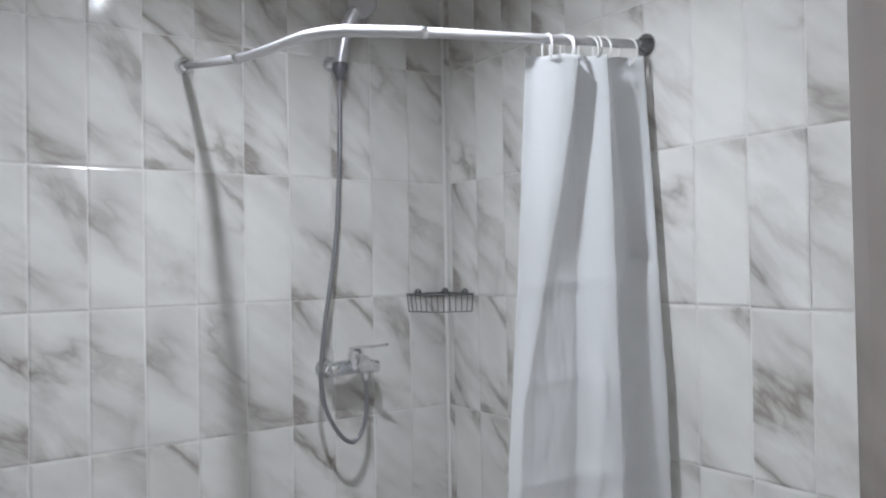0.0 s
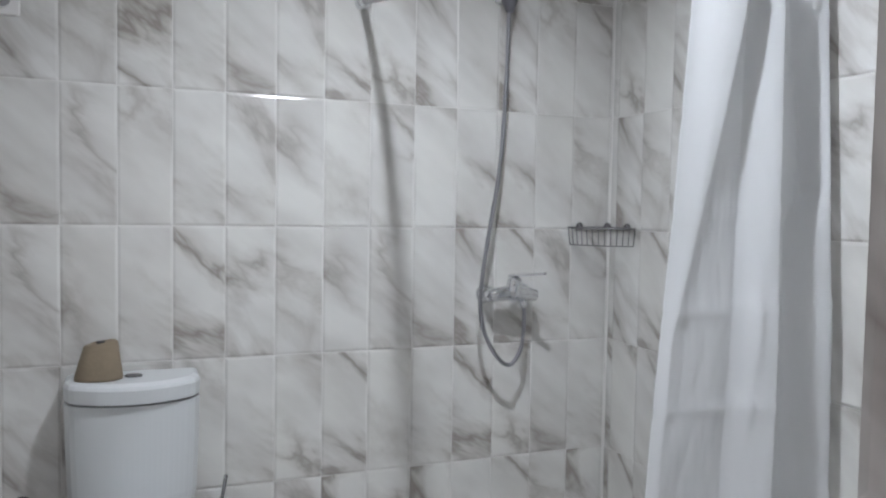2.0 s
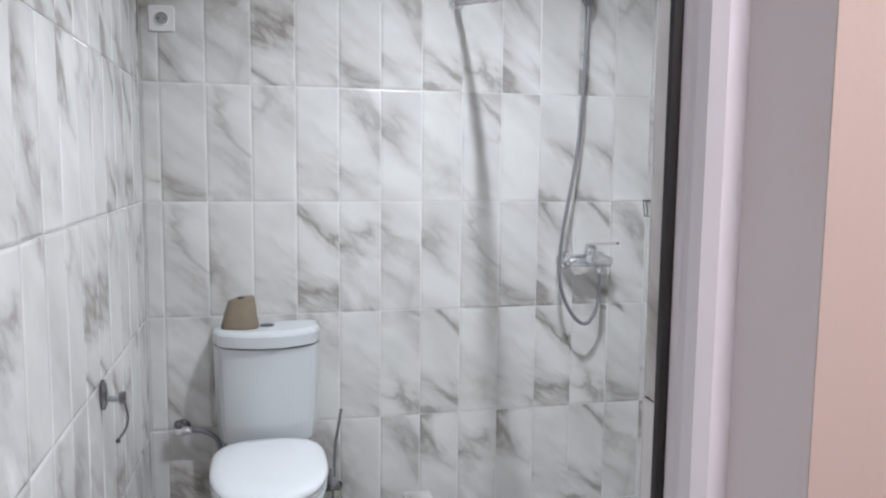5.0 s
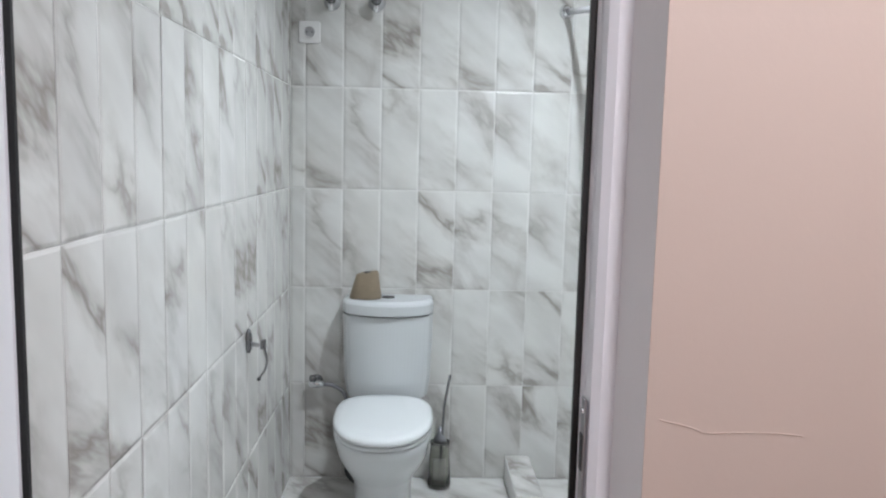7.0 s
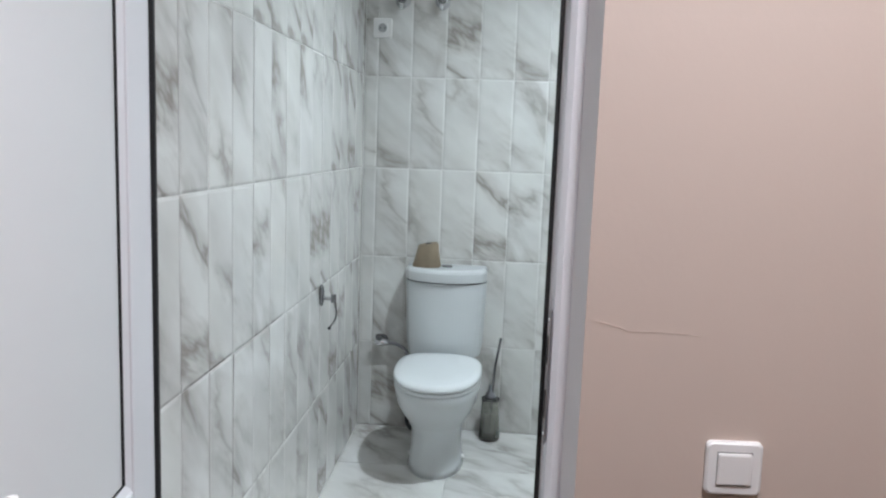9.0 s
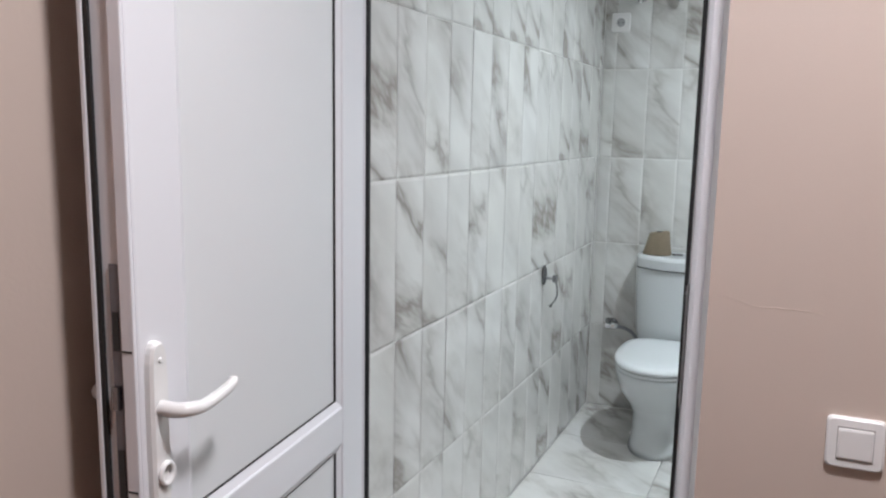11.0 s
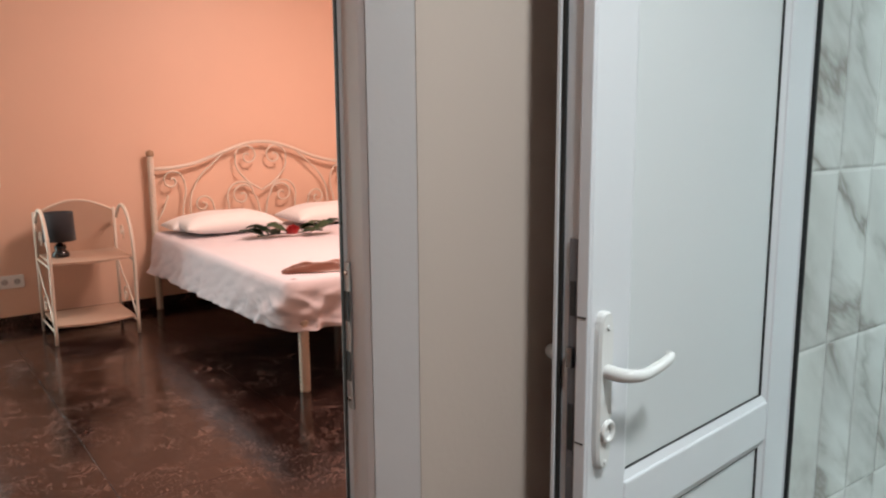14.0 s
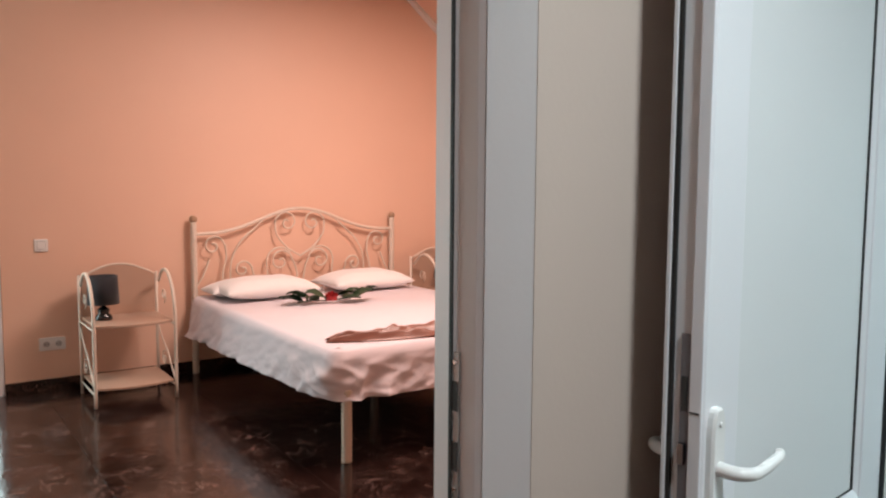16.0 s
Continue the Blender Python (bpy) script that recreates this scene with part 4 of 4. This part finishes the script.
def spiral(cy, cz, r0, turns, a0, sense=1, r1=0.012, n=40):
    return [(0.0, cy + (r0 + (r1 - r0) * (k / n) ** 0.8) * math.cos(a0 + sense * 2 * math.pi * turns * k / n), cz + (r0 + (r1 - r0) * (k / n) ** 0.8) * math.sin(a0 + sense * 2 * math.pi * turns * k / n)) for k in range(n + 1)]


def scroll(points, r=0.0068):
    part("scroll", tube(points, r, 8), M["cream_metal"], bed, smooth=True)


mid = W_ / 2
for s in (-1, 1):
    def at_(u):
        return mid + s * u
    # heart in the middle, its lobes curled in
    heart = smooth_path([(0, at_(0.0), 0.80), (0, at_(0.11), 0.87), (0, at_(0.19), 0.97), (0, at_(0.20), 1.07)], 8)
    curl = spiral(at_(0.105), 1.055, 0.095, 1.35, 0.15 if s > 0 else math.pi - 0.15, s)
    scroll(heart + curl)
    # lower scrolls rising from the mattress
    low = smooth_path([(0, at_(0.02), 0.60), (0, at_(0.04), 0.72), (0, at_(0.075), 0.79)], 8)
    scroll(low[:-1] + spiral(at_(0.16), 0.765, 0.095, 1.3, math.pi - 0.5 if s > 0 else 0.5, -s))
    scroll(smooth_path([(0, at_(0.27), 0.55), (0, at_(0.262), 0.68)], 6)[:-1] + spiral(at_(0.16), 0.765, 0.115, 0.45, -0.4 if s > 0 else math.pi + 0.4, s, 0.1))
    scroll(smooth_path([(0, at_(0.36), 0.55), (0, at_(0.37), 0.66), (0, at_(0.385), 0.735)], 6)[:-1] + spiral(at_(0.455), 0.72, 0.075, 1.3, math.pi if s > 0 else 0, -s))
    # long sweep from the rail down to the side
    scroll(smooth_path([(0, at_(0.25), 1.12), (0, at_(0.36), 1.02), (0, at_(0.47), 0.92), (0, at_(0.54), 0.78), (0, at_(0.545), 0.58)], 8))
    # corner scrolls by the posts
    scroll(smooth_path([(0, at_(0.60), 0.55), (0, at_(0.60), 0.70), (0, at_(0.575), 0.82), (0, at_(0.585), 0.92)], 8)[:-1] + spiral(at_(0.67), 0.90, 0.085, 1.35, math.pi if s > 0 else 0, -s))
    scroll(smooth_path([(0, at_(0.79), 0.62), (0, at_(0.74), 0.70), (0, at_(0.70), 0.80)], 8))

foot = 2.165
for x, y in ((foot, 0.055), (foot, W_ - 0.055), (foot * 0.52, W_ / 2)):
    part("leg", twisted(x, y, 0.0, 0.36, 0.024, 7), M["cream_metal"], bed, "cream twisted iron leg", smooth=True)
for y in (0.04, W_ - 0.04):
    part("side_rail", box((0.0, y - 0.010, 0.315), (foot - 0.03, y + 0.010, 0.34)), M["cream_metal"], bed, bevel=0.003)
part("foot_rail", box((foot - 0.030, 0.05, 0.315), (foot - 0.008, W_ - 0.05, 0.34)), M["cream_metal"], bed, bevel=0.003)
part("slat_base", box((0.02, 0.055, 0.335), (foot - 0.015, W_ - 0.055, 0.36)), M["base"], bed)

# mattress with its hanging sheet
mattress = thing("mattress", (BX + 0.03, BY + 0.0, 0.362), "mattress under a loose white sheet that hangs down its sides", "mattress")
part("core", box((0.0, 0.03, 0.0), (2.09, W_ - 0.03, 0.17)), M["sheet"], mattress, bevel=0.03)
rng = random.Random(11)
ML, MW = 2.14, W_ + 0.02
outline = []
n = 640


def perimeter(n):
    """The mattress edge as (x, y, outward normal, corner weight), side, foot, side."""
    pts = []
    r = 0.07
    length = ML - r + math.pi * r / 2 + (MW - 2 * r) + math.pi * r / 2 + ML - r
    for k in range(n + 1):
        s = length * k / n
        if s < ML - r:
            pts.append((s, 0.0, 0, -1, s))
        elif s < ML - r + math.pi * r / 2:
            a = (s - ML + r) / r
            pts.append((ML - r + r * math.sin(a), r - r * math.cos(a), math.sin(a), -math.cos(a), s))
        elif s < ML - r + math.pi * r / 2 + MW - 2 * r:
            y = r + s - (ML - r + math.pi * r / 2)
            pts.append((ML, y, 1, 0, s))
        elif s < length - ML + r:
            a = (s - (ML - r + math.pi * r / 2 + MW - 2 * r)) / r
            pts.append((ML - r + r * math.cos(a), MW - r + r * math.sin(a), math.cos(a), math.sin(a), s))
        else:
            pts.append((length - s, MW, 0, 1, s))
    return pts


edge_pts = perimeter(n)
levels = [(-0.10, 0.19), (-0.05, 0.191), (-0.02, 0.188), (-0.004, 0.178), (0.006, 0.16)] + [(0.012 + 0.002 * k, 0.16 - 0.0097 * (k + 1)) for k in range(19)]
bm = bmesh.new()
rows_ = []
for li, (out, z) in enumerate(levels):
    hang = max(0, (0.16 - z) / 0.185)
    row = []
    for (x, y, nx, ny, s) in edge_pts:
        corner = math.exp(-((s - 2.17) / 0.35) ** 2) + math.exp(-((s - 3.72) / 0.35) ** 2)
        wave = (0.018 * noise.noise(Vector((s * 3.3, hang * 1.2, 0))) + 0.009 * noise.noise(Vector((s * 11 + hang * 2, hang * 3.5, 5))) + 0.005 * abs(noise.noise(Vector((s * 17 - hang * 9, hang * 6, 8)))) - 0.010 * abs(noise.noise(Vector((s * 7 + hang * 5, hang * 2, 14))))) * (hang * 1.5 + 0.15)
        crease = corner * 0.024 * (1 - 2 * abs(math.sin(s * 13 + hang * 3.5 + 2 * noise.noise(Vector((s * 3, hang, 3)))))) * hang
        ridge = max(0.0, 0.22 - abs(noise.noise(Vector((s * 5.5 - hang * 3.0, hang * 1.6 + s * 1.1, 21))))) * 0.045 * min(1.0, hang * 3) * (0.08 + corner)
        o = out + wave + crease + ridge + 0.01 * hang
        drop = -0.075 * hang * (1 - min(1, s / 2.0)) * (1 if s < 2.1 else 0) - 0.035 * hang * min(1, s / 2.0) - 0.006 * hang * noise.noise(Vector((s * 2, 9, 0)))
        row.append(bm.verts.new((x + nx * o - 0.02, y + ny * o - 0.01, z + drop * 0.8)))
    rows_.append(row)
for a, b in zip(rows_, rows_[1:]):
    for k in range(n):
        bm.faces.new((a[k], a[k + 1], b[k + 1], b[k]))
top_n = 40
top = []
inner = [(v.co.x, v.co.y) for v in rows_[0]]
for i in range(top_n * 2 + 1):
    col = []
    for j in range(top_n + 1):
        x = -0.02 + (ML - 0.09 + 0.0) * i / (top_n * 2)
        y = 0.08 + (MW - 0.18) * j / top_n
        z = 0.188 + 0.006 * noise.noise(Vector((x * 3, y * 3, 1))) + 0.0035 * abs(noise.noise(Vector((x * 9, y * 6, 4))))
        col.append(bm.verts.new((x, y, z)))
    top.append(col)
for a, b in zip(top, top[1:]):
    for k in range(top_n):
        bm.faces.new((a[k], a[k + 1], b[k + 1], b[k]))
sheet_ob = part("sheet", bm, M["sheet"], mattress, "loose white sheet with creases at the corner", smooth=True)


def pillow(place, turn, label, w=0.68, d=0.44, h=0.15):
    p = thing("pillow", place, label, "pillow", "pillows on the bed", turn)
    bm = bmesh.new()
    nu, nv = 34, 24
    faces = {}
    for side in (1, -1):
        g = []
        for i in range(nu + 1):
            col = []
            for j in range(nv + 1):
                u, v = -1 + 2 * i / nu, -1 + 2 * j / nv
                bulge = max(0.0, (1 - abs(u) ** 2.6)) ** 0.55 * max(0.0, (1 - abs(v) ** 2.6)) ** 0.55
                pinch = 1 - 0.05 * (1 - abs(u) ** 2) * abs(v) - 0.0
                x = u * w / 2 * (1 - 0.05 * (1 - v * v) * abs(u))
                y = v * d / 2 * (1 - 0.07 * (1 - u * u) * abs(v))
                z = h * 0.5 * bulge * (1.25 if side > 0 else 0.75) + 0.006 * noise.noise(Vector((u * 3, v * 3, side + w)))* (bulge + 0.1)
                if side < 0 and (i in (0, nu) or j in (0, nv)):
                    col.append(faces[i, j])
                else:
                    vtx = bm.verts.new((x, y, h * 0.38 + side * z))
                    col.append(vtx)
                    if side > 0:
                        faces[i, j] = vtx
            g.append(col)
        for i in range(nu):
            for j in range(nv):
                bm.faces.new((g[i][j], g[i + 1][j], g[i + 1][j + 1], g[i][j + 1]))
    part("pillowcase", bm, M["pillow"], p, smooth=True)
    return p


p1 = pillow((-4.33, -1.77, 0.555), 88, "plump white pillow near the bed's open side")
p2 = pillow((-4.36, -0.98, 0.555), 92, "plump white pillow near the wall side of the bed")
for p_ in (p1, p2):
    p_.rotation_euler[1] = radians(0)
    p_.rotation_euler[0] = radians(0)
bolster = pillow((-4.50, -1.79, 0.548), 90, "cream pillow half hidden behind the front one", 0.70, 0.30, 0.13)

# brown throw folded across the bed
throw = thing("throw", (-2.70, -1.44, 0.553), "crumpled brown satin throw laid across the bed", "throw")
bm = bmesh.new()
g = []
for i in range(111):
    u = i / 110
    col = []
    for j in range(41):
        v = j / 40
        half = 0.03 + 0.13 * min(1, u * 2.6) * (1 + 0.15 * math.sin(u * 11))
        x = -0.02 + (v - 0.5) * 2 * half + 0.05 * math.sin(u * 3.0)
        y = -0.66 + 1.35 * u + 0.03 * math.sin(v * 4 + u * 6)
        edge = min(1, 6 * v, 6 * (1 - v), 12 * u + 0.2)
        z = 0.004 + edge * (0.020 + 0.016 * math.sin(v * 14 + 2.5 * math.sin(u * 7)) + 0.030 * noise.noise(Vector((u * 9, v * 3, 0)))) * 1.0
        col.append(bm.verts.new((x, y, max(0.003, z + 0.012 * edge * noise.noise(Vector((u * 22 + v * 3, v * 9, 3)))))))
    g.append(col)
for a, b in zip(g, g[1:]):
    for k in range(40):
        bm.faces.new((a[k], a[k + 1], b[k + 1], b[k]))
throw_ob = part("cloth", bm, M["throw"], throw, smooth=True)
throw_ob.modifiers.new("thick", "SOLIDIFY").thickness = 0.003

# red rose with leaves
rose = thing("artificial_rose", (-3.86, -1.50, 0.556), "red artificial rose with dark green leaves lying on the sheet", "artificial flower")
rng = random.Random(4)
for k in range(11):
    a = k * 2.4
    r = 0.006 + 0.0028 * k
    bm = bmesh.new()
    gridp = []
    for i in range(5):
        row = []
        for j in range(5):
            u, v = i / 4 - 0.5, j / 4
            rr = r + 0.012 * v * v
            th = a + u * (2.2 - 0.08 * k)
            row.append(bm.verts.new((rr * math.cos(th), rr * math.sin(th), 0.012 + v * (0.045 - 0.0018 * k) * (1 - 0.9 * u * u))))
        gridp.append(row)
    for i in range(4):
        for j in range(4):
            bm.faces.new((gridp[i][j], gridp[i + 1][j], gridp[i + 1][j + 1], gridp[i][j + 1]))
    part("petal", bm, M["red"], rose, smooth=True)


def leaf_bm(length, width, curl):
    bm = bmesh.new()
    prev = None
    for i in range(8):
        t = i / 7
        w = width * math.sin(math.pi * t ** 0.8) * (1 + 0.15 * math.cos(i * 3.1))
        z = curl * math.sin(t * 2.4)
        row = [bm.verts.new((length * t, -w, z)), bm.verts.new((length * t, 0, z - 0.006)), bm.verts.new((length * t, w, z))]
        if prev:
            for k in (0, 1):
                bm.faces.new((prev[k], prev[k + 1], row[k + 1], row[k]))
        prev = row
    return bm


for s in (-1, 1):
    for k in range(9):
        o = part("leaf", leaf_bm(0.12, 0.034, 0.02 + 0.01 * rng.random()), M["leaf"], rose, smooth=True)
        base = 0.02 + 0.02 * k
        o.location = (rng.uniform(-0.03, 0.03) - 0.02 * (k / 9), s * base, 0.012 + rng.uniform(0, 0.018))
        o.rotation_euler = (rng.uniform(-0.5, 0.5), rng.uniform(-0.3, 0.1), s * radians(90) + rng.uniform(-0.9, 0.9))
    part("stem", tube([(0, 0, 0.01), (-0.01, s * 0.1, 0.016), (-0.02, s * 0.2, 0.01)], 0.003, 6), M["leaf"], rose, smooth=True)


rose.scale = (1.25, 1.2, 1.35)


# ---- nightstands ----
def nightstand(place, label, mirror=1):
    n_ = thing("nightstand", place, label, "nightstand", "nightstands beside the bed")
    w, d = 0.475, 0.42
    for y in (0.0, w):
        for x, h in ((0.0, 0.76), ):
            part("leg", tube([(x, y, 0), (x, y, h)], 0.0095, 10), M["cream_metal"], n_, smooth=True)
        arch = [(d, y, 0.0), (d, y, 0.25), (d, y, 0.50)] + [(d * (0.5 + 0.5 * math.cos(radians(a))) * 1.0, y, 0.50 + 0.29 * math.sin(radians(a))) for a in range(8, 176, 8)][:17]
        part("leg", tube(smooth_path(arch, 3), 0.0105, 10), M["cream_metal"], n_, "cream arched front leg", smooth=True)
        for z in (0.075, 0.465):
            part("side_bar", tube([(0, y, z), (d, y, z)], 0.006, 8), M["cream_metal"], n_, smooth=True)
        part("side_scroll", tube([(0.0, y, 0.43), (0.10, y, 0.34), (0.24, y, 0.26), (0.34, y, 0.16), (0.42, y, 0.09)], 0.005, 8), M["cream_metal"], n_, smooth=True)
        part("side_scroll", tube([(x_, y, z_) for (_, x_, z_) in spiral(0.16, 0.20, 0.055, 1.3, 1.2, 1)], 0.004, 8), M["cream_metal"], n_, smooth=True)
        part("side_scroll", tube([(x_, y, z_) for (_, x_, z_) in spiral(0.17, 0.62, 0.05, 1.3, -1.2, 1)], 0.004, 8), M["cream_metal"], n_, smooth=True)
    for z in (0.10, 0.478):
        front = [(d - 0.01 + 0.05 * math.sin(math.pi * k / 14), 0.012 + (w - 0.024) * k / 14) for k in range(15)]
        part("shelf", prism([(0.0, 0.012)] + front + [(0.0, w - 0.012)], z, z + 0.016), M["rattan"], n_, "cream painted shelf board", bevel=0.003)
    back = [(0.012 + (w - 0.024) * k / 20, 0.74 + 0.075 * math.sin(math.pi * k / 20)) for k in range(21)]
    bm = loft([[(x, 0.012, 0.495), (x, w - 0.012, 0.495)] + [(x, y, z) for y, z in back[::-1]] for x in (-0.006, 0.006)])
    part("back_panel", bm, M["rattan"], n_, "arched cream back panel")
    part("back_rail", tube([(0.0, y, z + 0.006) for y, z in back], 0.007, 8), M["cream_metal"], n_, smooth=True)
    return n_


def table_lamp(place):
    l = thing("table_lamp", place, "small black table lamp with a fabric drum shade, switched off", "table lamp", "table lamps on the nightstands")
    part("base", lathe([(0.048, 0), (0.052, 0.008), (0.045, 0.03), (0.028, 0.042), (0.036, 0.055), (0.034, 0.07), (0.016, 0.082), (0.008, 0.09), (0.008, 0.11)], 24), M["black_gloss"], l, smooth=True)
    part("shade", lathe([(0.094, 0.10), (0.087, 0.275), (0.084, 0.275), (0.091, 0.10)], 32), M["shade"], l, smooth=True)
    return l


nightstand((-4.535, -2.932, 0.0), "cream iron and board nightstand holding a small black lamp")
nightstand((-4.535, -0.44, 0.0), "cream nightstand on the far side of the bed")
table_lamp((-4.34, -2.83, 0.495))
table_lamp((-4.34, -0.23, 0.495))

# balcony door at the bedroom's west wall
balcony = thing("balcony_door", (-4.752, -4.1225, 0.0), "white framed glazed balcony door letting daylight in", "balcony door")
for y0, y1 in ((-0.775, -0.69), (-0.03, 0.03), (0.70, 0.775)):
    part("stile", box((-0.03, y0, 0.0), (0.03, y1, 2.297)), M["pvc"], balcony, bevel=0.004)
for z0, z1 in ((0.002, 0.09), (2.23, 2.296)):
    for y0, y1 in ((-0.689, -0.031), (0.031, 0.689)):
        part("rail", box((-0.029, y0, z0), (0.029, y1, z1)), M["pvc"], balcony)
for y0, y1 in ((-0.689, -0.031), (0.031, 0.689)):
    g = part("pane", box((-0.004, y0, 0.091), (0.004, y1, 2.229)), M["glass"], balcony)
    g.visible_shadow = False

crack = tube(smooth_path([(0.755, 0, 1.068), (0.79, 0, 1.060), (0.806, 0, 1.054), (0.84, 0, 1.055), (0.885, 0, 1.0545), (0.91, 0, 1.052)], 6), 0.0006, 6)
ob = tagged(part("paint_crease", crack, M["hall"]), kind="structure")
ob.location = (0, -2.3362, 0)

# ---- trim and pieces of walls and floors ----
def board(name, lo, hi, material):
    return structure(name, lo, hi, material, 0.002)


board("baseboard", (-4.719, -3.345, 0.0), (-4.708, 0.598, 0.078), M["dark_floor"])
board("baseboard", (-4.705, 0.588, 0.0), (-0.305, 0.599, 0.078), M["dark_floor"])

tile_field("wall_tiles_north", [-0.012, 0.045] + [0.045 + 0.15 * k for k in range(1, 14)], ROWS, pose(0, 0, 0))
tile_field("wall_tiles_west", [0.008 + 0.15 * k for k in range(15)] + [2.158], ROWS, pose(-0.012, -2.158, 0, 0, 0, 90))
tile_field("wall_tiles_east", [0.008, 0.04] + [0.04 + 0.15 * k for k in range(1, 15)] + [2.158], ROWS, pose(2.0, -0.0, 0, 0, 0, -90))
tile_field("wall_tiles_south", [0.008 + 0.15 * k for k in range(0, 9)] + [1.284], ROWS, pose(1.99, -2.158, 0, 0, 0, 180))
tile_field("reveal_tiles", [0.0, 0.057], [0, 0.33, 0.73, 1.13, 1.53, 1.93, 2.09], pose(0.705, -2.158, 0, 0, 0, -90))
for k in range(3):
    for z, m_, w in ((0.096, pose(0.985, -0.0 - 0.4 * (k + 1) + 0.0, 0.102, 0, 0, 0), 0), ):
        ob = new("tile", tile_mesh(0.10, 0.398, M["marble"]))
        ob.matrix_world = pose(0.883, -0.4 * (k + 1), 0.102, -90, 0, 0) @ pose(0, 0, 0)
        ob.matrix_world = Matrix.Translation((0.882, -0.4 * (k + 1), 0.103)) @ Matrix(((1, 0, 0, 0), (0, 0, 1, 0), (0, -1, 0, 0), (0, 0, 0, 1)))
        ob.parent = kerb
    side = new("tile", tile_mesh(0.398, 0.10, M["marble"]))
    side.matrix_world = pose(0.880, -0.4 * k, 0.0, 0, 0, -90)
    side.parent = kerb


def floor_tiles(name, xs, ys, material, gap=0.003):
    holder = tagged(new(name), kind="structure")
    cache = {}
    for x0, x1 in zip(xs, xs[1:]):
        for y0, y1 in zip(ys, ys[1:]):
            key = (round(x1 - x0, 3), round(y1 - y0, 3))
            if key not in cache:
                w, h = key
                a, p = gap / 2, 0.0025 if material.name.startswith("marble") else 0.0002
                bm = loft([[(e, e, z), (w - e, e, z), (w - e, h - e, z), (e, h - e, z)] for e, z in ((a, -0.008), (a, -p * 0.6), (a + p, 0.0))])
                cache[key] = mesh_of(bm, material)
            ob = new("tile", cache[key])
            ob.location = (x0, y0, 0)
            ob.parent = holder


floor_tiles("floor_tiles_bathroom", [-0.012, 0.44, 0.88, 1.32, 1.76, 2.0], [-2.25, -2.2, -1.76, -1.32, -0.88, -0.44, 0.0], M["marble_floor"])
floor_tiles("floor_tiles_hall", [-0.04, 0.56, 1.16, 1.76, 2.2], [-5.4, -5.08, -4.48, -3.88, -3.28, -2.68, -2.253], M["dark_floor"])
floor_tiles("floor_tiles_bedroom", [-4.72, -4.30, -3.48, -2.66, -1.84, -1.02, -0.2, -0.043], [-5.4, -4.78, -3.957, -3.135, -2.315, -1.493, -0.67, 0.15, 0.6], M["dark_floor"], 0.002)
